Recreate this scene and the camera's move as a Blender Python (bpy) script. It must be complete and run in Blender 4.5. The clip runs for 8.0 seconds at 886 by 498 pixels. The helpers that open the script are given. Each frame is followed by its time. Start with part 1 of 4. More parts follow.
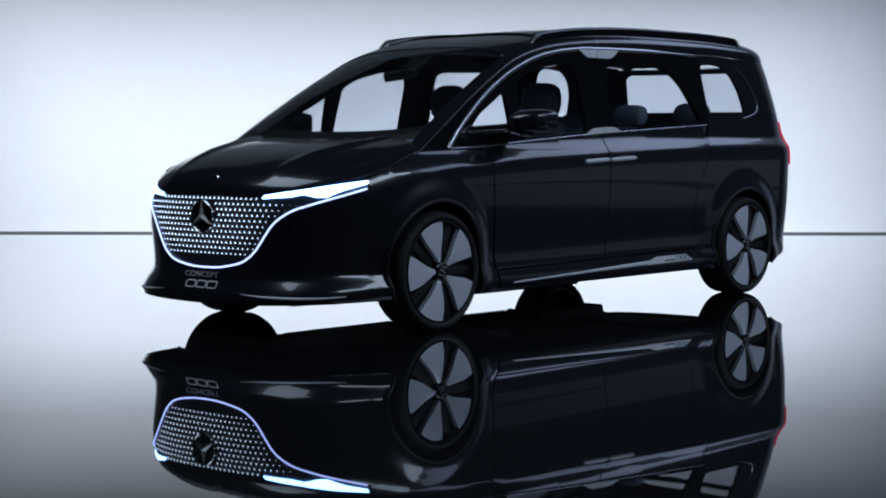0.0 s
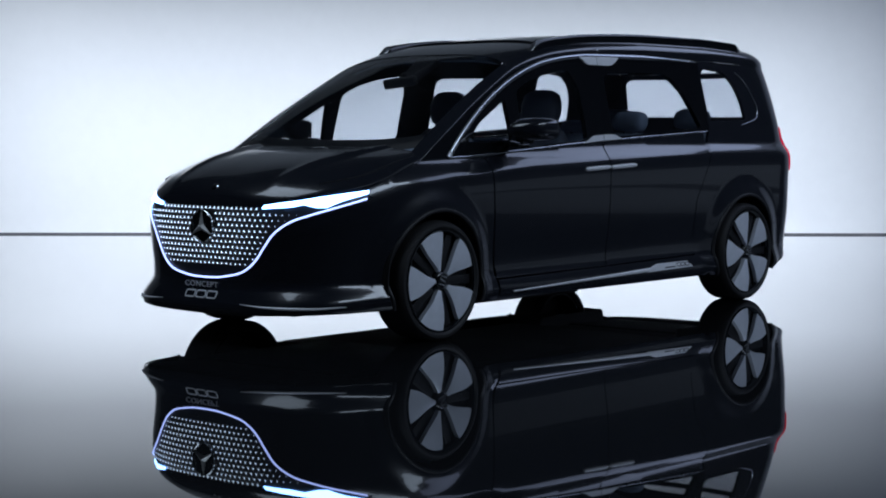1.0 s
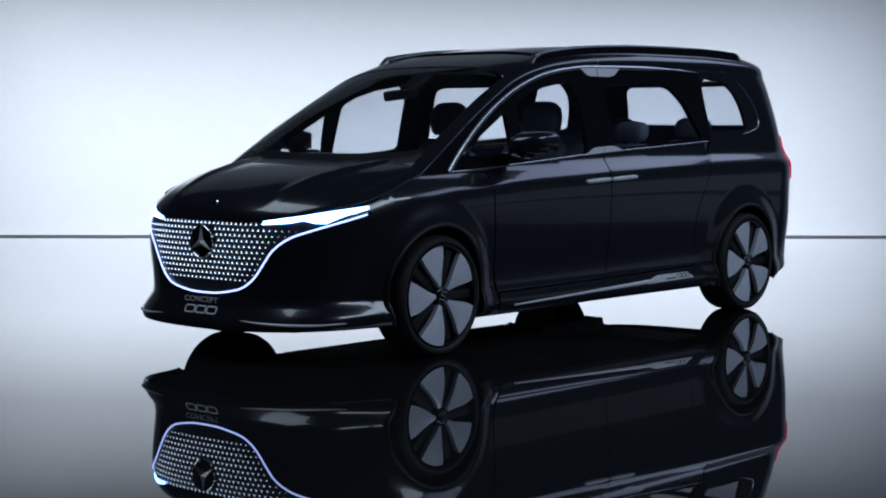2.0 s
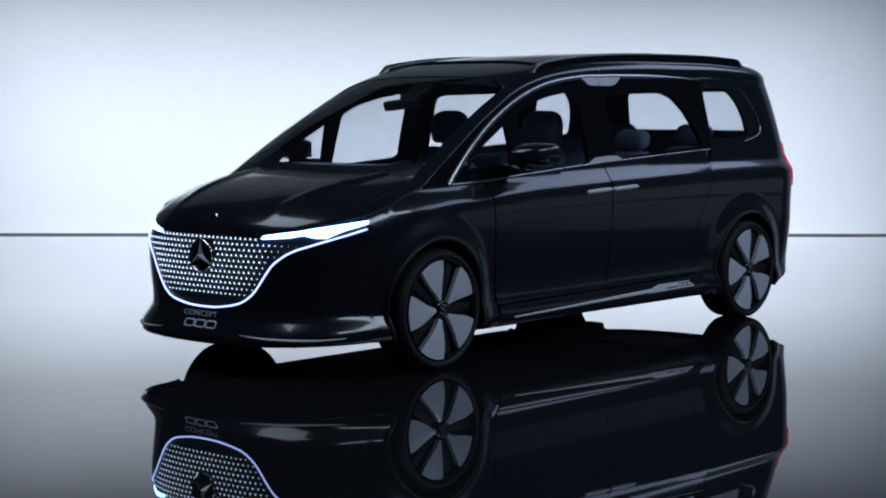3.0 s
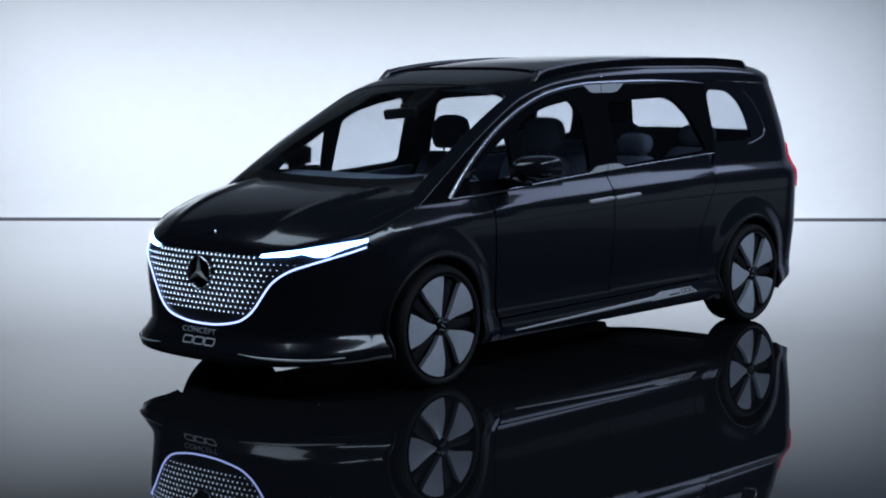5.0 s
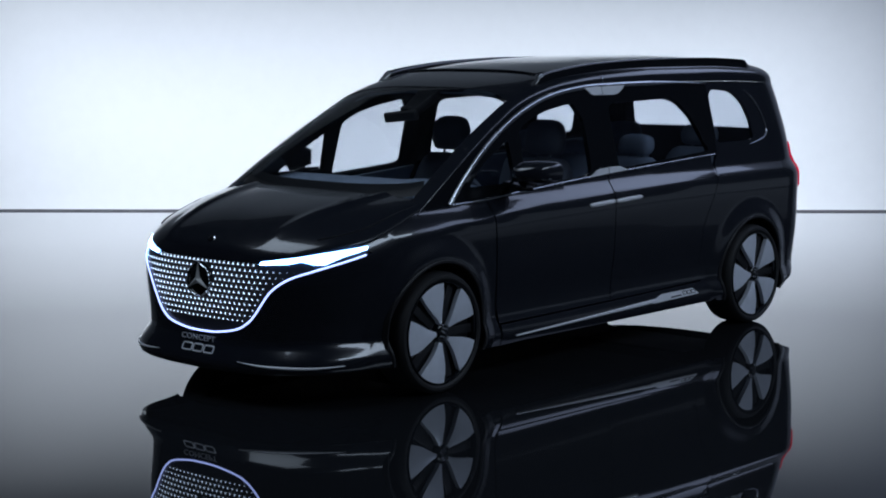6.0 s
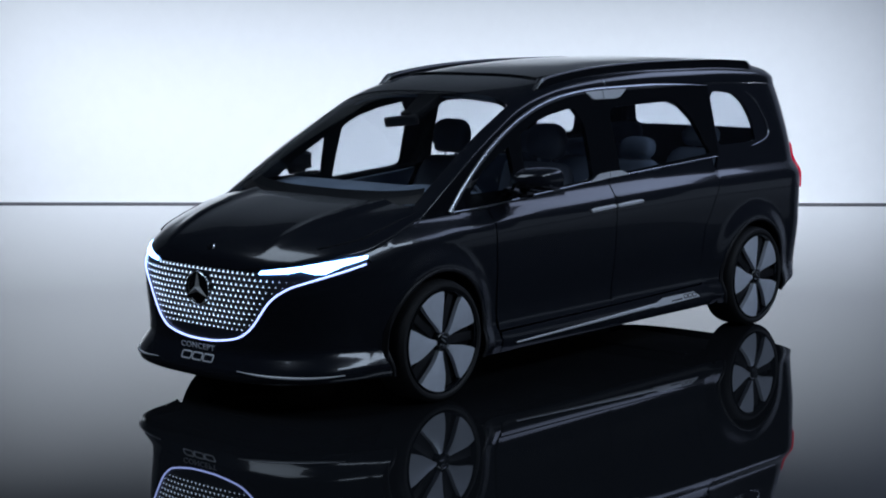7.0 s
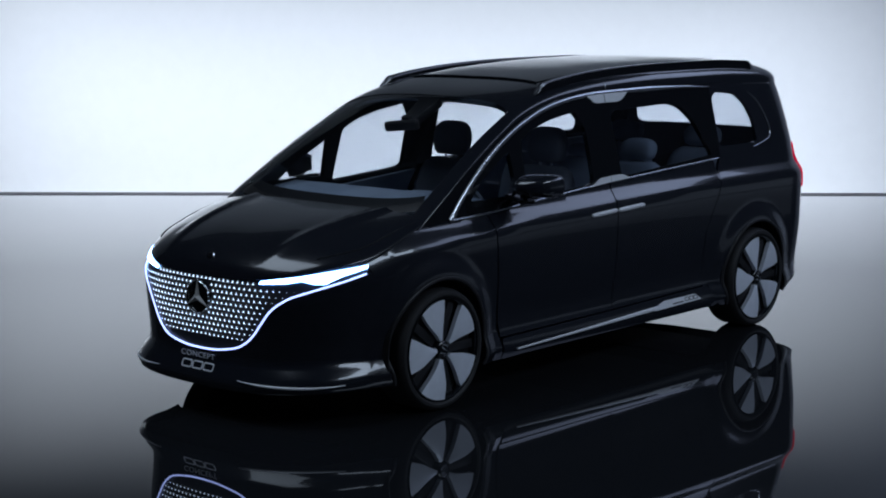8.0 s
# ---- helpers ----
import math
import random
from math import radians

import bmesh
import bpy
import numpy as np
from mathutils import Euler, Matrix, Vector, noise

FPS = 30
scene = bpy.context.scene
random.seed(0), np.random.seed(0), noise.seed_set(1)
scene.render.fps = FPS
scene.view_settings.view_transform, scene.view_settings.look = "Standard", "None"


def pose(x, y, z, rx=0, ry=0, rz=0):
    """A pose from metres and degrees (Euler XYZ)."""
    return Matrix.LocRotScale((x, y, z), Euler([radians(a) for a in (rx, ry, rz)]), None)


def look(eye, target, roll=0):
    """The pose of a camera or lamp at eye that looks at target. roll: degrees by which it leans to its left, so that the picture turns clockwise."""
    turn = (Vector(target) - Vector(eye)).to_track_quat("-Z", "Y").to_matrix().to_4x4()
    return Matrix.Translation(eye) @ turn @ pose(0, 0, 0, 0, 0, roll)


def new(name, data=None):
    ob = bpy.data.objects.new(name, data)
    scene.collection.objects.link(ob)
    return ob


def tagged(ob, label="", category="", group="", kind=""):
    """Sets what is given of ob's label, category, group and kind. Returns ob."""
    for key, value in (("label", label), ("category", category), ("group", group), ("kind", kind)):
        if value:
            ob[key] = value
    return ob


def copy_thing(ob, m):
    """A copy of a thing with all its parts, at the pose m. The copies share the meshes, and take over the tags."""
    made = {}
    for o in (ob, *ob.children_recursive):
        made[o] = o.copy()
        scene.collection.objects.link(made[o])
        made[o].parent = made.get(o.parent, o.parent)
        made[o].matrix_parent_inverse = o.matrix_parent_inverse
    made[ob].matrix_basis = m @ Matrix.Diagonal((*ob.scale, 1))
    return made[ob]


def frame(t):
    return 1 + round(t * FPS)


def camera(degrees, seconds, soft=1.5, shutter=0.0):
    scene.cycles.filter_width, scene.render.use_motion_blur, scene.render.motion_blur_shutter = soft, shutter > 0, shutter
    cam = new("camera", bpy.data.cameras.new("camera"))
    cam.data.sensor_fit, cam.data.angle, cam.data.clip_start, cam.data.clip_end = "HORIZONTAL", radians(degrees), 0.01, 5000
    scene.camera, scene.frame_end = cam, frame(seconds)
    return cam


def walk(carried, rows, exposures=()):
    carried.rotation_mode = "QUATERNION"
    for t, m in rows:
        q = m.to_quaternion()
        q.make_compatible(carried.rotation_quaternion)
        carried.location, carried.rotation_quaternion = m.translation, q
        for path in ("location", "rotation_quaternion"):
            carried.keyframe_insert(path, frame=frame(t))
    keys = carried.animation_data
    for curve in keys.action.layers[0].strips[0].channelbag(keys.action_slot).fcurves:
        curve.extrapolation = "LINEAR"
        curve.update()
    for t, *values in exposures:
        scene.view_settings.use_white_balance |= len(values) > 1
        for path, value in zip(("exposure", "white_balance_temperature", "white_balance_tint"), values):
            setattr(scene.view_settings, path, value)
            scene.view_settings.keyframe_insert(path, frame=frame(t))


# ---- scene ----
LENS = 28.7
PATH = [
    (0, look((-7.207, -7.221, 1.064), (-1.192, -1.968, 0.560), 0.08)),
    (0.5, look((-7.205, -7.208, 1.102), (-1.187, -1.960, 0.581), 0.08)),
    (1, look((-7.197, -7.194, 1.154), (-1.178, -1.951, 0.618), 0.08)),
    (1.5, look((-7.186, -7.181, 1.217), (-1.167, -1.940, 0.662), 0.08)),
    (3, look((-7.132, -7.141, 1.450), (-1.123, -1.900, 0.794), 0.08)),
    (3.5, look((-7.109, -7.127, 1.534), (-1.106, -1.886, 0.830), 0.08)),
    (4, look((-7.084, -7.114, 1.617), (-1.088, -1.871, 0.861), 0.08)),
    (4.5, look((-7.059, -7.100, 1.699), (-1.070, -1.856, 0.888), 0.08)),
    (6, look((-6.981, -7.058, 1.926), (-1.017, -1.812, 0.961), 0.08)),
    (6.5, look((-6.956, -7.044, 2.000), (-1.001, -1.798, 0.988), 0.08)),
    (7, look((-6.934, -7.029, 2.077), (-0.987, -1.786, 1.017), 0.08)),
    (7.5, look((-6.913, -7.015, 2.164), (-0.975, -1.774, 1.048), 0.08)),
    (8, look((-6.895, -7.000, 2.265), (-0.965, -1.764, 1.080), 0.08)),
]
cam = camera(LENS, 8.0, soft=1.9)
walk(cam, PATH)

# ---- light ----
# The studio: a pale wall washed by lamps behind the car, the rest of the hall dark.
world = bpy.data.worlds.new("studio_dark")
scene.world = world
world.use_nodes = True
world.node_tree.nodes["Background"].inputs[0].default_value = (0.35, 0.45, 0.7, 1)
world.node_tree.nodes["Background"].inputs[1].default_value = 0.01

WALL_MID = Vector((7.66, 5.61, 0.0))
WALL_ALONG = Vector((0.664, -0.7475, 0.0)).normalized()
WALL_OUT = Vector((-0.7475, -0.664, 0.0)).normalized()


def at(along, out, z):
    """A place by metres along the wall, out from it, and up."""
    return WALL_MID + WALL_ALONG * along + WALL_OUT * out + Vector((0, 0, z))


def softbox(name, place, target, watts, wide, high, colour):
    lamp = bpy.data.lights.new(name, "AREA")
    lamp.energy, lamp.shape, lamp.size, lamp.size_y, lamp.color = watts, "RECTANGLE", wide, high, colour
    ob = new(name, lamp)
    ob.matrix_world = look(place, target)
    return ob


COOL = (0.79, 0.872, 1.0)
# a long strip lamp under the ceiling washes the pale wall
wash = softbox("wall_wash_lamp", at(-0.8, 5.5, 6.6), at(-0.5, 0, 0.3), 186, 11.0, 0.6, COOL)
wash.data.spread = radians(38)
softbox("overhead_softbox", (9.6, -4.9, 6.9), (8.6, -4.4, 0.0), 150, 8.5, 3.6, (0.54, 0.66, 1.0))
softbox("side_softbox", (9.0, -8.4, 0.5), (1.6, -0.9, 0.6), 3.2, 9.0, 0.9, (0.62, 0.77, 1.0))
softbox("key_softbox", (1.8, -8.2, 6.3), (1.4, -0.9, 0.3), 200, 7.5, 1.6, (0.64, 0.79, 1.0))
softbox("front_softbox", (-2.6, 0.8, 7.1), (-0.4, 0.0, 0.8), 165, 5.0, 4.0, (0.66, 0.81, 1.0))


# ---- materials ----
def material(name, base, rough=0.5, metal=0.0, coat=0.0, coat_rough=0.02, ior=1.5, emit=None, power=0.0, grain=0.0, grain_scale=40.0, bump=0.0, spread=0.0):
    m = bpy.data.materials.new(name)
    m.use_nodes = True
    nt = m.node_tree
    b = nt.nodes["Principled BSDF"]
    b.inputs["Base Color"].default_value = (*base, 1)
    b.inputs["Roughness"].default_value = rough
    b.inputs["Metallic"].default_value = metal
    b.inputs["IOR"].default_value = ior
    b.inputs["Coat Weight"].default_value = coat
    b.inputs["Coat Roughness"].default_value = coat_rough
    if emit:
        b.inputs["Emission Color"].default_value = (*emit, 1)
        b.inputs["Emission Strength"].default_value = power
    if grain or bump or spread:
        co = nt.nodes.new("ShaderNodeTexCoord")
        fine = nt.nodes.new("ShaderNodeTexNoise")
        fine.inputs["Scale"].default_value = grain_scale
        fine.inputs["Detail"].default_value = 5
        nt.links.new(co.outputs["Object"], fine.inputs["Vector"])
        wide = nt.nodes.new("ShaderNodeTexNoise")
        wide.inputs["Scale"].default_value = grain_scale / 18
        wide.inputs["Detail"].default_value = 3
        nt.links.new(co.outputs["Object"], wide.inputs["Vector"])
        if grain:
            add = nt.nodes.new("ShaderNodeMath")
            add.operation = "ADD"
            nt.links.new(fine.outputs[0], add.inputs[0])
            nt.links.new(wide.outputs[0], add.inputs[1])
            ramp = nt.nodes.new("ShaderNodeMapRange")
            ramp.inputs[1].default_value, ramp.inputs[2].default_value = 0.6, 1.4
            ramp.inputs[3].default_value, ramp.inputs[4].default_value = 1 - grain, 1 + grain
            nt.links.new(add.outputs[0], ramp.inputs[0])
            mul = nt.nodes.new("ShaderNodeVectorMath")
            mul.operation = "SCALE"
            mul.inputs[0].default_value = base
            nt.links.new(ramp.outputs[0], mul.inputs["Scale"])
            nt.links.new(mul.outputs[0], b.inputs["Base Color"])
        if spread:
            rr = nt.nodes.new("ShaderNodeMapRange")
            rr.inputs[1].default_value, rr.inputs[2].default_value = 0.35, 0.7
            rr.inputs[3].default_value, rr.inputs[4].default_value = rough, rough + spread
            nt.links.new(wide.outputs[0], rr.inputs[0])
            nt.links.new(rr.outputs[0], b.inputs["Roughness"])
        if bump:
            bp = nt.nodes.new("ShaderNodeBump")
            bp.inputs["Strength"].default_value = bump
            bp.inputs["Distance"].default_value = 0.004
            nt.links.new(fine.outputs[0], bp.inputs["Height"])
            nt.links.new(bp.outputs[0], b.inputs["Normal"])
    return m


def pane(name, tint, gloss=1.0, rough=0.0):
    """Thin tinted glass: clear through, glossy at a slant."""
    m = bpy.data.materials.new(name)
    m.use_nodes = True
    nt = m.node_tree
    nt.nodes.clear()
    out = nt.nodes.new("ShaderNodeOutputMaterial")
    mix = nt.nodes.new("ShaderNodeMixShader")
    clear = nt.nodes.new("ShaderNodeBsdfTransparent")
    clear.inputs[0].default_value = (*tint, 1)
    shine = nt.nodes.new("ShaderNodeBsdfGlossy")
    shine.inputs["Roughness"].default_value = rough
    shine.inputs["Color"].default_value = (gloss, gloss, gloss, 1)
    lw = nt.nodes.new("ShaderNodeLayerWeight")
    lw.inputs[0].default_value = 0.5
    power = nt.nodes.new("ShaderNodeMath")
    power.operation = "POWER"
    power.inputs[1].default_value = 5.0
    nt.links.new(lw.outputs["Facing"], power.inputs[0])
    fr = nt.nodes.new("ShaderNodeMapRange")
    fr.inputs[3].default_value, fr.inputs[4].default_value = 0.04, 1.0
    nt.links.new(power.outputs[0], fr.inputs[0])
    nt.links.new(fr.outputs[0], mix.inputs[0])
    nt.links.new(clear.outputs[0], mix.inputs[1])
    nt.links.new(shine.outputs[0], mix.inputs[2])
    nt.links.new(mix.outputs[0], out.inputs[0])
    return m


def mirror_floor():
    """Black sheet whose gloss is near full at a glancing view and fades quickly as one looks down on it."""
    m = bpy.data.materials.new("black_mirror_floor")
    m.use_nodes = True
    nt = m.node_tree
    nt.nodes.clear()
    out = nt.nodes.new("ShaderNodeOutputMaterial")
    mix = nt.nodes.new("ShaderNodeMixShader")
    body = nt.nodes.new("ShaderNodeBsdfDiffuse")
    body.inputs[0].default_value = (0.012, 0.013, 0.015, 1)
    shine = nt.nodes.new("ShaderNodeBsdfGlossy")
    shine.inputs["Color"].default_value = (1, 1, 1, 1)
    co = nt.nodes.new("ShaderNodeTexCoord")
    noise = nt.nodes.new("ShaderNodeTexNoise")
    noise.inputs["Scale"].default_value = 1.5
    nt.links.new(co.outputs["Object"], noise.inputs["Vector"])
    rough = nt.nodes.new("ShaderNodeMapRange")
    rough.inputs[3].default_value, rough.inputs[4].default_value = 0.004, 0.016
    nt.links.new(noise.outputs[0], rough.inputs[0])
    nt.links.new(rough.outputs[0], shine.inputs["Roughness"])
    lw = nt.nodes.new("ShaderNodeLayerWeight")
    lw.inputs[0].default_value = 0.5
    ramp = nt.nodes.new("ShaderNodeValToRGB")
    stops = ((0.0, 0.03), (0.68, 0.13), (0.73, 0.21), (0.78, 0.29), (0.845, 0.42), (0.89, 0.80), (0.935, 0.95))
    el = ramp.color_ramp.elements
    while len(el) < len(stops):
        el.new(0.5)
    for e, (p, v) in zip(el, stops):
        e.position = p
    for e, (p, v) in zip(el, stops):
        e.color = (v, v, v, 1)
    nt.links.new(lw.outputs["Facing"], ramp.inputs[0])
    nt.links.new(ramp.outputs[0], mix.inputs[0])
    nt.links.new(body.outputs[0], mix.inputs[1])
    nt.links.new(shine.outputs[0], mix.inputs[2])
    nt.links.new(mix.outputs[0], out.inputs[0])
    return m


PAINT = material("black_paint", (0.011, 0.013, 0.019), 0.20, coat=1.0, coat_rough=0.03, spread=0.05, grain_scale=9)
GLOSS = material("piano_black_trim", (0.006, 0.007, 0.009), 0.10, coat=0.3, coat_rough=0.03, spread=0.05, grain_scale=12)
SMOKED = material("smoked_lamp_cover", (0.02, 0.022, 0.028), 0.38, coat=0.4, coat_rough=0.05, spread=0.05, grain_scale=12)
PLASTIC = material("black_plastic", (0.012, 0.012, 0.014), 0.45, bump=0.15, grain=0.2, grain_scale=220)
CHROME = material("satin_chrome", (0.62, 0.64, 0.68), 0.22, metal=1.0, spread=0.08, grain_scale=30)
BRIGHT = material("polished_chrome", (0.75, 0.77, 0.8), 0.08, metal=1.0, spread=0.03, grain_scale=30)
RIM = material("wheel_silver", (0.84, 0.88, 0.96), 0.38, metal=0.3, spread=0.1, grain=0.06, grain_scale=25)
UNDER = material("underseal", (0.004, 0.004, 0.005), 0.95, grain=0.2, grain_scale=60)
RUBBER = material("tyre_rubber", (0.012, 0.012, 0.013), 0.62, bump=0.2, grain=0.25, grain_scale=160)
GLASS = pane("tinted_glass", (0.90, 0.915, 0.935))
SCREEN = pane("windscreen_glass", (0.93, 0.945, 0.96))
SUNROOF = material("roof_glass", (0.004, 0.004, 0.005), 0.05, coat=0.6, spread=0.03, grain_scale=6)
LAMP = material("headlamp_light", (0.7, 0.8, 1.0), 0.3, emit=(0.20, 0.44, 1.0), power=13.0)
STRIP = material("light_strip", (0.7, 0.8, 1.0), 0.3, emit=(0.37, 0.47, 1.0), power=2.4)
DOTS = material("grille_light", (0.6, 0.7, 0.9), 0.3, emit=(0.60, 0.77, 1.0), power=1.6)
TAILRED = material("tail_lamp_red", (0.5, 0.01, 0.03), 0.2, coat=0.5, emit=(1.0, 0.008, 0.07), power=0.42)
SEAT = material("dark_grey_leather", (0.15, 0.17, 0.21), 0.5, bump=0.25, grain=0.25, grain_scale=120, spread=0.1)
SEATBLUE = material("blue_grey_fabric", (0.26, 0.31, 0.39), 0.7, bump=0.3, grain=0.25, grain_scale=150)
DASH = material("soft_dashboard", (0.38, 0.45, 0.56), 0.55, bump=0.2, grain=0.2, grain_scale=140)
TEXT = material("silver_lettering", (0.88, 0.89, 0.92), 0.42, metal=0.15, grain=0.05)
EMBLEM = material("emblem_silver", (0.86, 0.86, 0.84), 0.3, metal=0.3, grain=0.04, grain_scale=60)
FLOORM = mirror_floor()
WALLM = material("white_cyclorama", (0.80, 0.81, 0.82), 0.9, grain=0.02, grain_scale=7, bump=0.05)
# near-black colour stands in for the hall's lack of light
DARKM = material("hall_shade_tone", (0.05, 0.054, 0.062), 0.9, grain=0.3, grain_scale=3)
JOINT = material("dark_grey_joint", (0.10, 0.10, 0.11), 0.7, grain=0.2, grain_scale=30)


# ---- mesh helpers ----
def mesh_object(name, verts, faces, mat, parent=None, label="", smooth=40):
    me = bpy.data.meshes.new(name)
    me.from_pydata([tuple(v) for v in verts], [], faces)
    me.materials.append(mat)
    if smooth:
        me.shade_smooth()
        me.set_sharp_from_angle(angle=radians(smooth))
    ob = new(name, me)
    ob.parent = parent
    return tagged(ob, label)


def part(name, bm, mat, parent, label="", smooth=40):
    bmesh.ops.recalc_face_normals(bm, faces=bm.faces)
    me = bpy.data.meshes.new(name)
    bm.to_mesh(me)
    bm.free()
    me.materials.append(mat)
    if smooth:
        me.shade_smooth()
        me.set_sharp_from_angle(angle=radians(smooth))
    ob = new(name, me)
    ob.parent = parent
    return tagged(ob, label)


def block(bm, centre, size, turn=(0, 0, 0), bevel=0.0, segments=2):
    made = bmesh.ops.create_cube(bm, size=1, matrix=Matrix.LocRotScale(centre, Euler([radians(a) for a in turn]), size))
    if bevel:
        edges = {e for v in made["verts"] for e in v.link_edges}
        bmesh.ops.bevel(bm, geom=list(edges), offset=bevel, segments=segments, profile=0.6, affect="EDGES")
    return bm


def dense(poly, step, closed=True):
    out = []
    n = len(poly)
    for i in range(n if closed else n - 1):
        a, b = poly[i], poly[(i + 1) % n]
        d = math.hypot(b[0] - a[0], b[1] - a[1])
        k = max(1, int(round(d / step)))
        out += [(a[0] + (b[0] - a[0]) * j / k, a[1] + (b[1] - a[1]) * j / k) for j in range(k)]
    return out if closed else out + [tuple(poly[-1])]


def rounded(poly, radius, n=5):
    """The polygon with its corners rounded."""
    out = []
    m = len(poly)
    for i in range(m):
        a, b, c = Vector(poly[i - 1]), Vector(poly[i]), Vector(poly[(i + 1) % m])
        r = min(radius, (a - b).length * 0.45, (c - b).length * 0.45)
        p, q = b + (a - b).normalized() * r, b + (c - b).normalized() * r
        for k in range(n + 1):
            t = k / n
            out.append(tuple(p * (1 - t) ** 2 + b * 2 * t * (1 - t) + q * t * t))
    return out


def inside(poly, x, y):
    hit = False
    j = len(poly) - 1
    for i in range(len(poly)):
        (xi, yi), (xj, yj) = poly[i], poly[j]
        if (yi > y) != (yj > y) and x < (xj - xi) * (y - yi) / (yj - yi) + xi:
            hit = not hit
        j = i
    return hit




def facing(surf, u, v):
    e = 0.004
    n = (surf(u + e, v) - surf(u - e, v)).cross(surf(u, v + e) - surf(u, v - e))
    if n.length < 1e-12:
        return Vector((0, 0, 1))
    n.normalize()
    p = surf(u, v)
    c = Vector((min(max(p.x, 0.1), 3.2), 0, 0.75))
    return n if n.dot(p - c) >= 0 else -n


def panel(name, outer, surf, mat, parent, holes=(), step=0.05, thick=0.012, lift=0.0, label="", mirror=False):
    """A sheet of the body: a flat outline with holes, filled, laid on a surface and given thickness."""
    outer = dense(outer, step)
    holes = [dense(h, step) for h in holes]
    pts, edges = [], []
    for loop in (outer, *holes):
        k = len(pts)
        pts += loop
        edges += [(k + i, k + (i + 1) % len(loop)) for i in range(len(loop))]
    rim = np.array(pts)
    us, vs = [p[0] for p in outer], [p[1] for p in outer]
    nu, nv = int((max(us) - min(us)) / step) + 1, int((max(vs) - min(vs)) / step) + 1
    for i in range(nu + 1):
        for j in range(nv + 1):
            u, v = min(us) + (i + 0.5 * (j % 2)) * step, min(vs) + (j + 0.3) * step
            if np.min(np.hypot(rim[:, 0] - u, rim[:, 1] - v)) < step * 0.55:
                continue
            if inside(outer, u, v) and not any(inside(h, u, v) for h in holes):
                pts.append((u, v))
    from mathutils.geometry import delaunay_2d_cdt
    vv, _, ff, _, _, _ = delaunay_2d_cdt([Vector(p) for p in pts], edges, [], 0, 1e-6)
    tris = []
    for f in ff:
        cx, cy = sum(vv[i][0] for i in f) / 3, sum(vv[i][1] for i in f) / 3
        if inside(outer, cx, cy) and not any(inside(h, cx, cy) for h in holes):
            tris.append(tuple(f))
    norm = [facing(surf, v[0], v[1]) for v in vv]
    top = [surf(v[0], v[1]) + n * lift for v, n in zip(vv, norm)]
    made = []
    count = {}
    for a, b, c in tris:
        for e in ((a, b), (b, c), (c, a)):
            count[tuple(sorted(e))] = count.get(tuple(sorted(e)), 0) + 1
    flip = []
    for a, b, c in tris:
        g = (top[b] - top[a]).cross(top[c] - top[a])
        flip.append((a, b, c) if g.dot(norm[a] + norm[b] + norm[c]) >= 0 else (a, c, b))
    n = len(vv)
    back = [p - q * thick for p, q in zip(top, norm)]
    faces = list(flip) + [(a + n, c + n, b + n) for a, b, c in flip]
    for a, b, c in flip:
        for e in ((a, b), (b, c), (c, a)):
            if count[tuple(sorted(e))] == 1:
                faces.append((e[1], e[0], e[0] + n, e[1] + n))
    for side in ((1, -1) if mirror else (1,)):
        me = bpy.data.meshes.new(name)
        vs3 = [(p.x, p.y * side, p.z) for p in top + back]
        fs = faces if side == 1 else [tuple(reversed(f)) for f in faces]
        me.from_pydata(vs3, [], fs)
        me.materials.append(mat)
        me.shade_smooth()
        me.set_sharp_from_angle(angle=radians(35))
        nl = []
        for poly in me.polygons:
            for vi in poly.vertices:
                if poly.index < len(flip):
                    q = norm[vi]
                    nl.append((q.x, q.y * side, q.z))
                else:
                    nl.append((0.0, 0.0, 0.0))
        me.normals_split_custom_set(nl)
        ob = new(name, me)
        ob.parent = parent
        made.append(tagged(ob, label))
    return made[0] if not mirror else made


def strip(name, line, surf, width, height, mat, parent, lift=0.0, label="", mirror=False, closed=False):
    """A raised band along a line on a surface. width: a number, or one for each point."""
    pts = [surf(u, v) for u, v in line]
    nrm = [facing(surf, u, v) for u, v in line]
    n = len(pts)
    ws = [width] * n if not hasattr(width, "__len__") else width
    verts, faces = [], []
    prof = [(-0.5, -0.004), (-0.5, 0.4), (-0.3, 0.85), (0.0, 1.0), (0.3, 0.85), (0.5, 0.4), (0.5, -0.004)]
    k = len(prof)
    for i in range(n):
        a = pts[(i - 1) % n] if closed or i > 0 else pts[0]
        b = pts[(i + 1) % n] if closed or i < n - 1 else pts[-1]
        t = (b - a).normalized()
        side = nrm[i].cross(t).normalized()
        for s, h in prof:
            verts.append(pts[i] + side * (s * ws[i]) + nrm[i] * (lift + h * height))
    for i in range(n if closed else n - 1):
        j = (i + 1) % n
        for c in range(k):
            d = (c + 1) % k
            faces.append((i * k + c, i * k + d, j * k + d, j * k + c))
    if not closed:
        faces += [tuple(range(k - 1, -1, -1)), tuple(range((n - 1) * k, n * k))]
    out = [mesh_object(name, verts, faces, mat, parent, label, 50)]
    if mirror:
        out.append(mesh_object(name, [(p.x, -p.y, p.z) for p in verts], [tuple(reversed(f)) for f in faces], mat, parent, label, 50))
    return out if mirror else out[0]


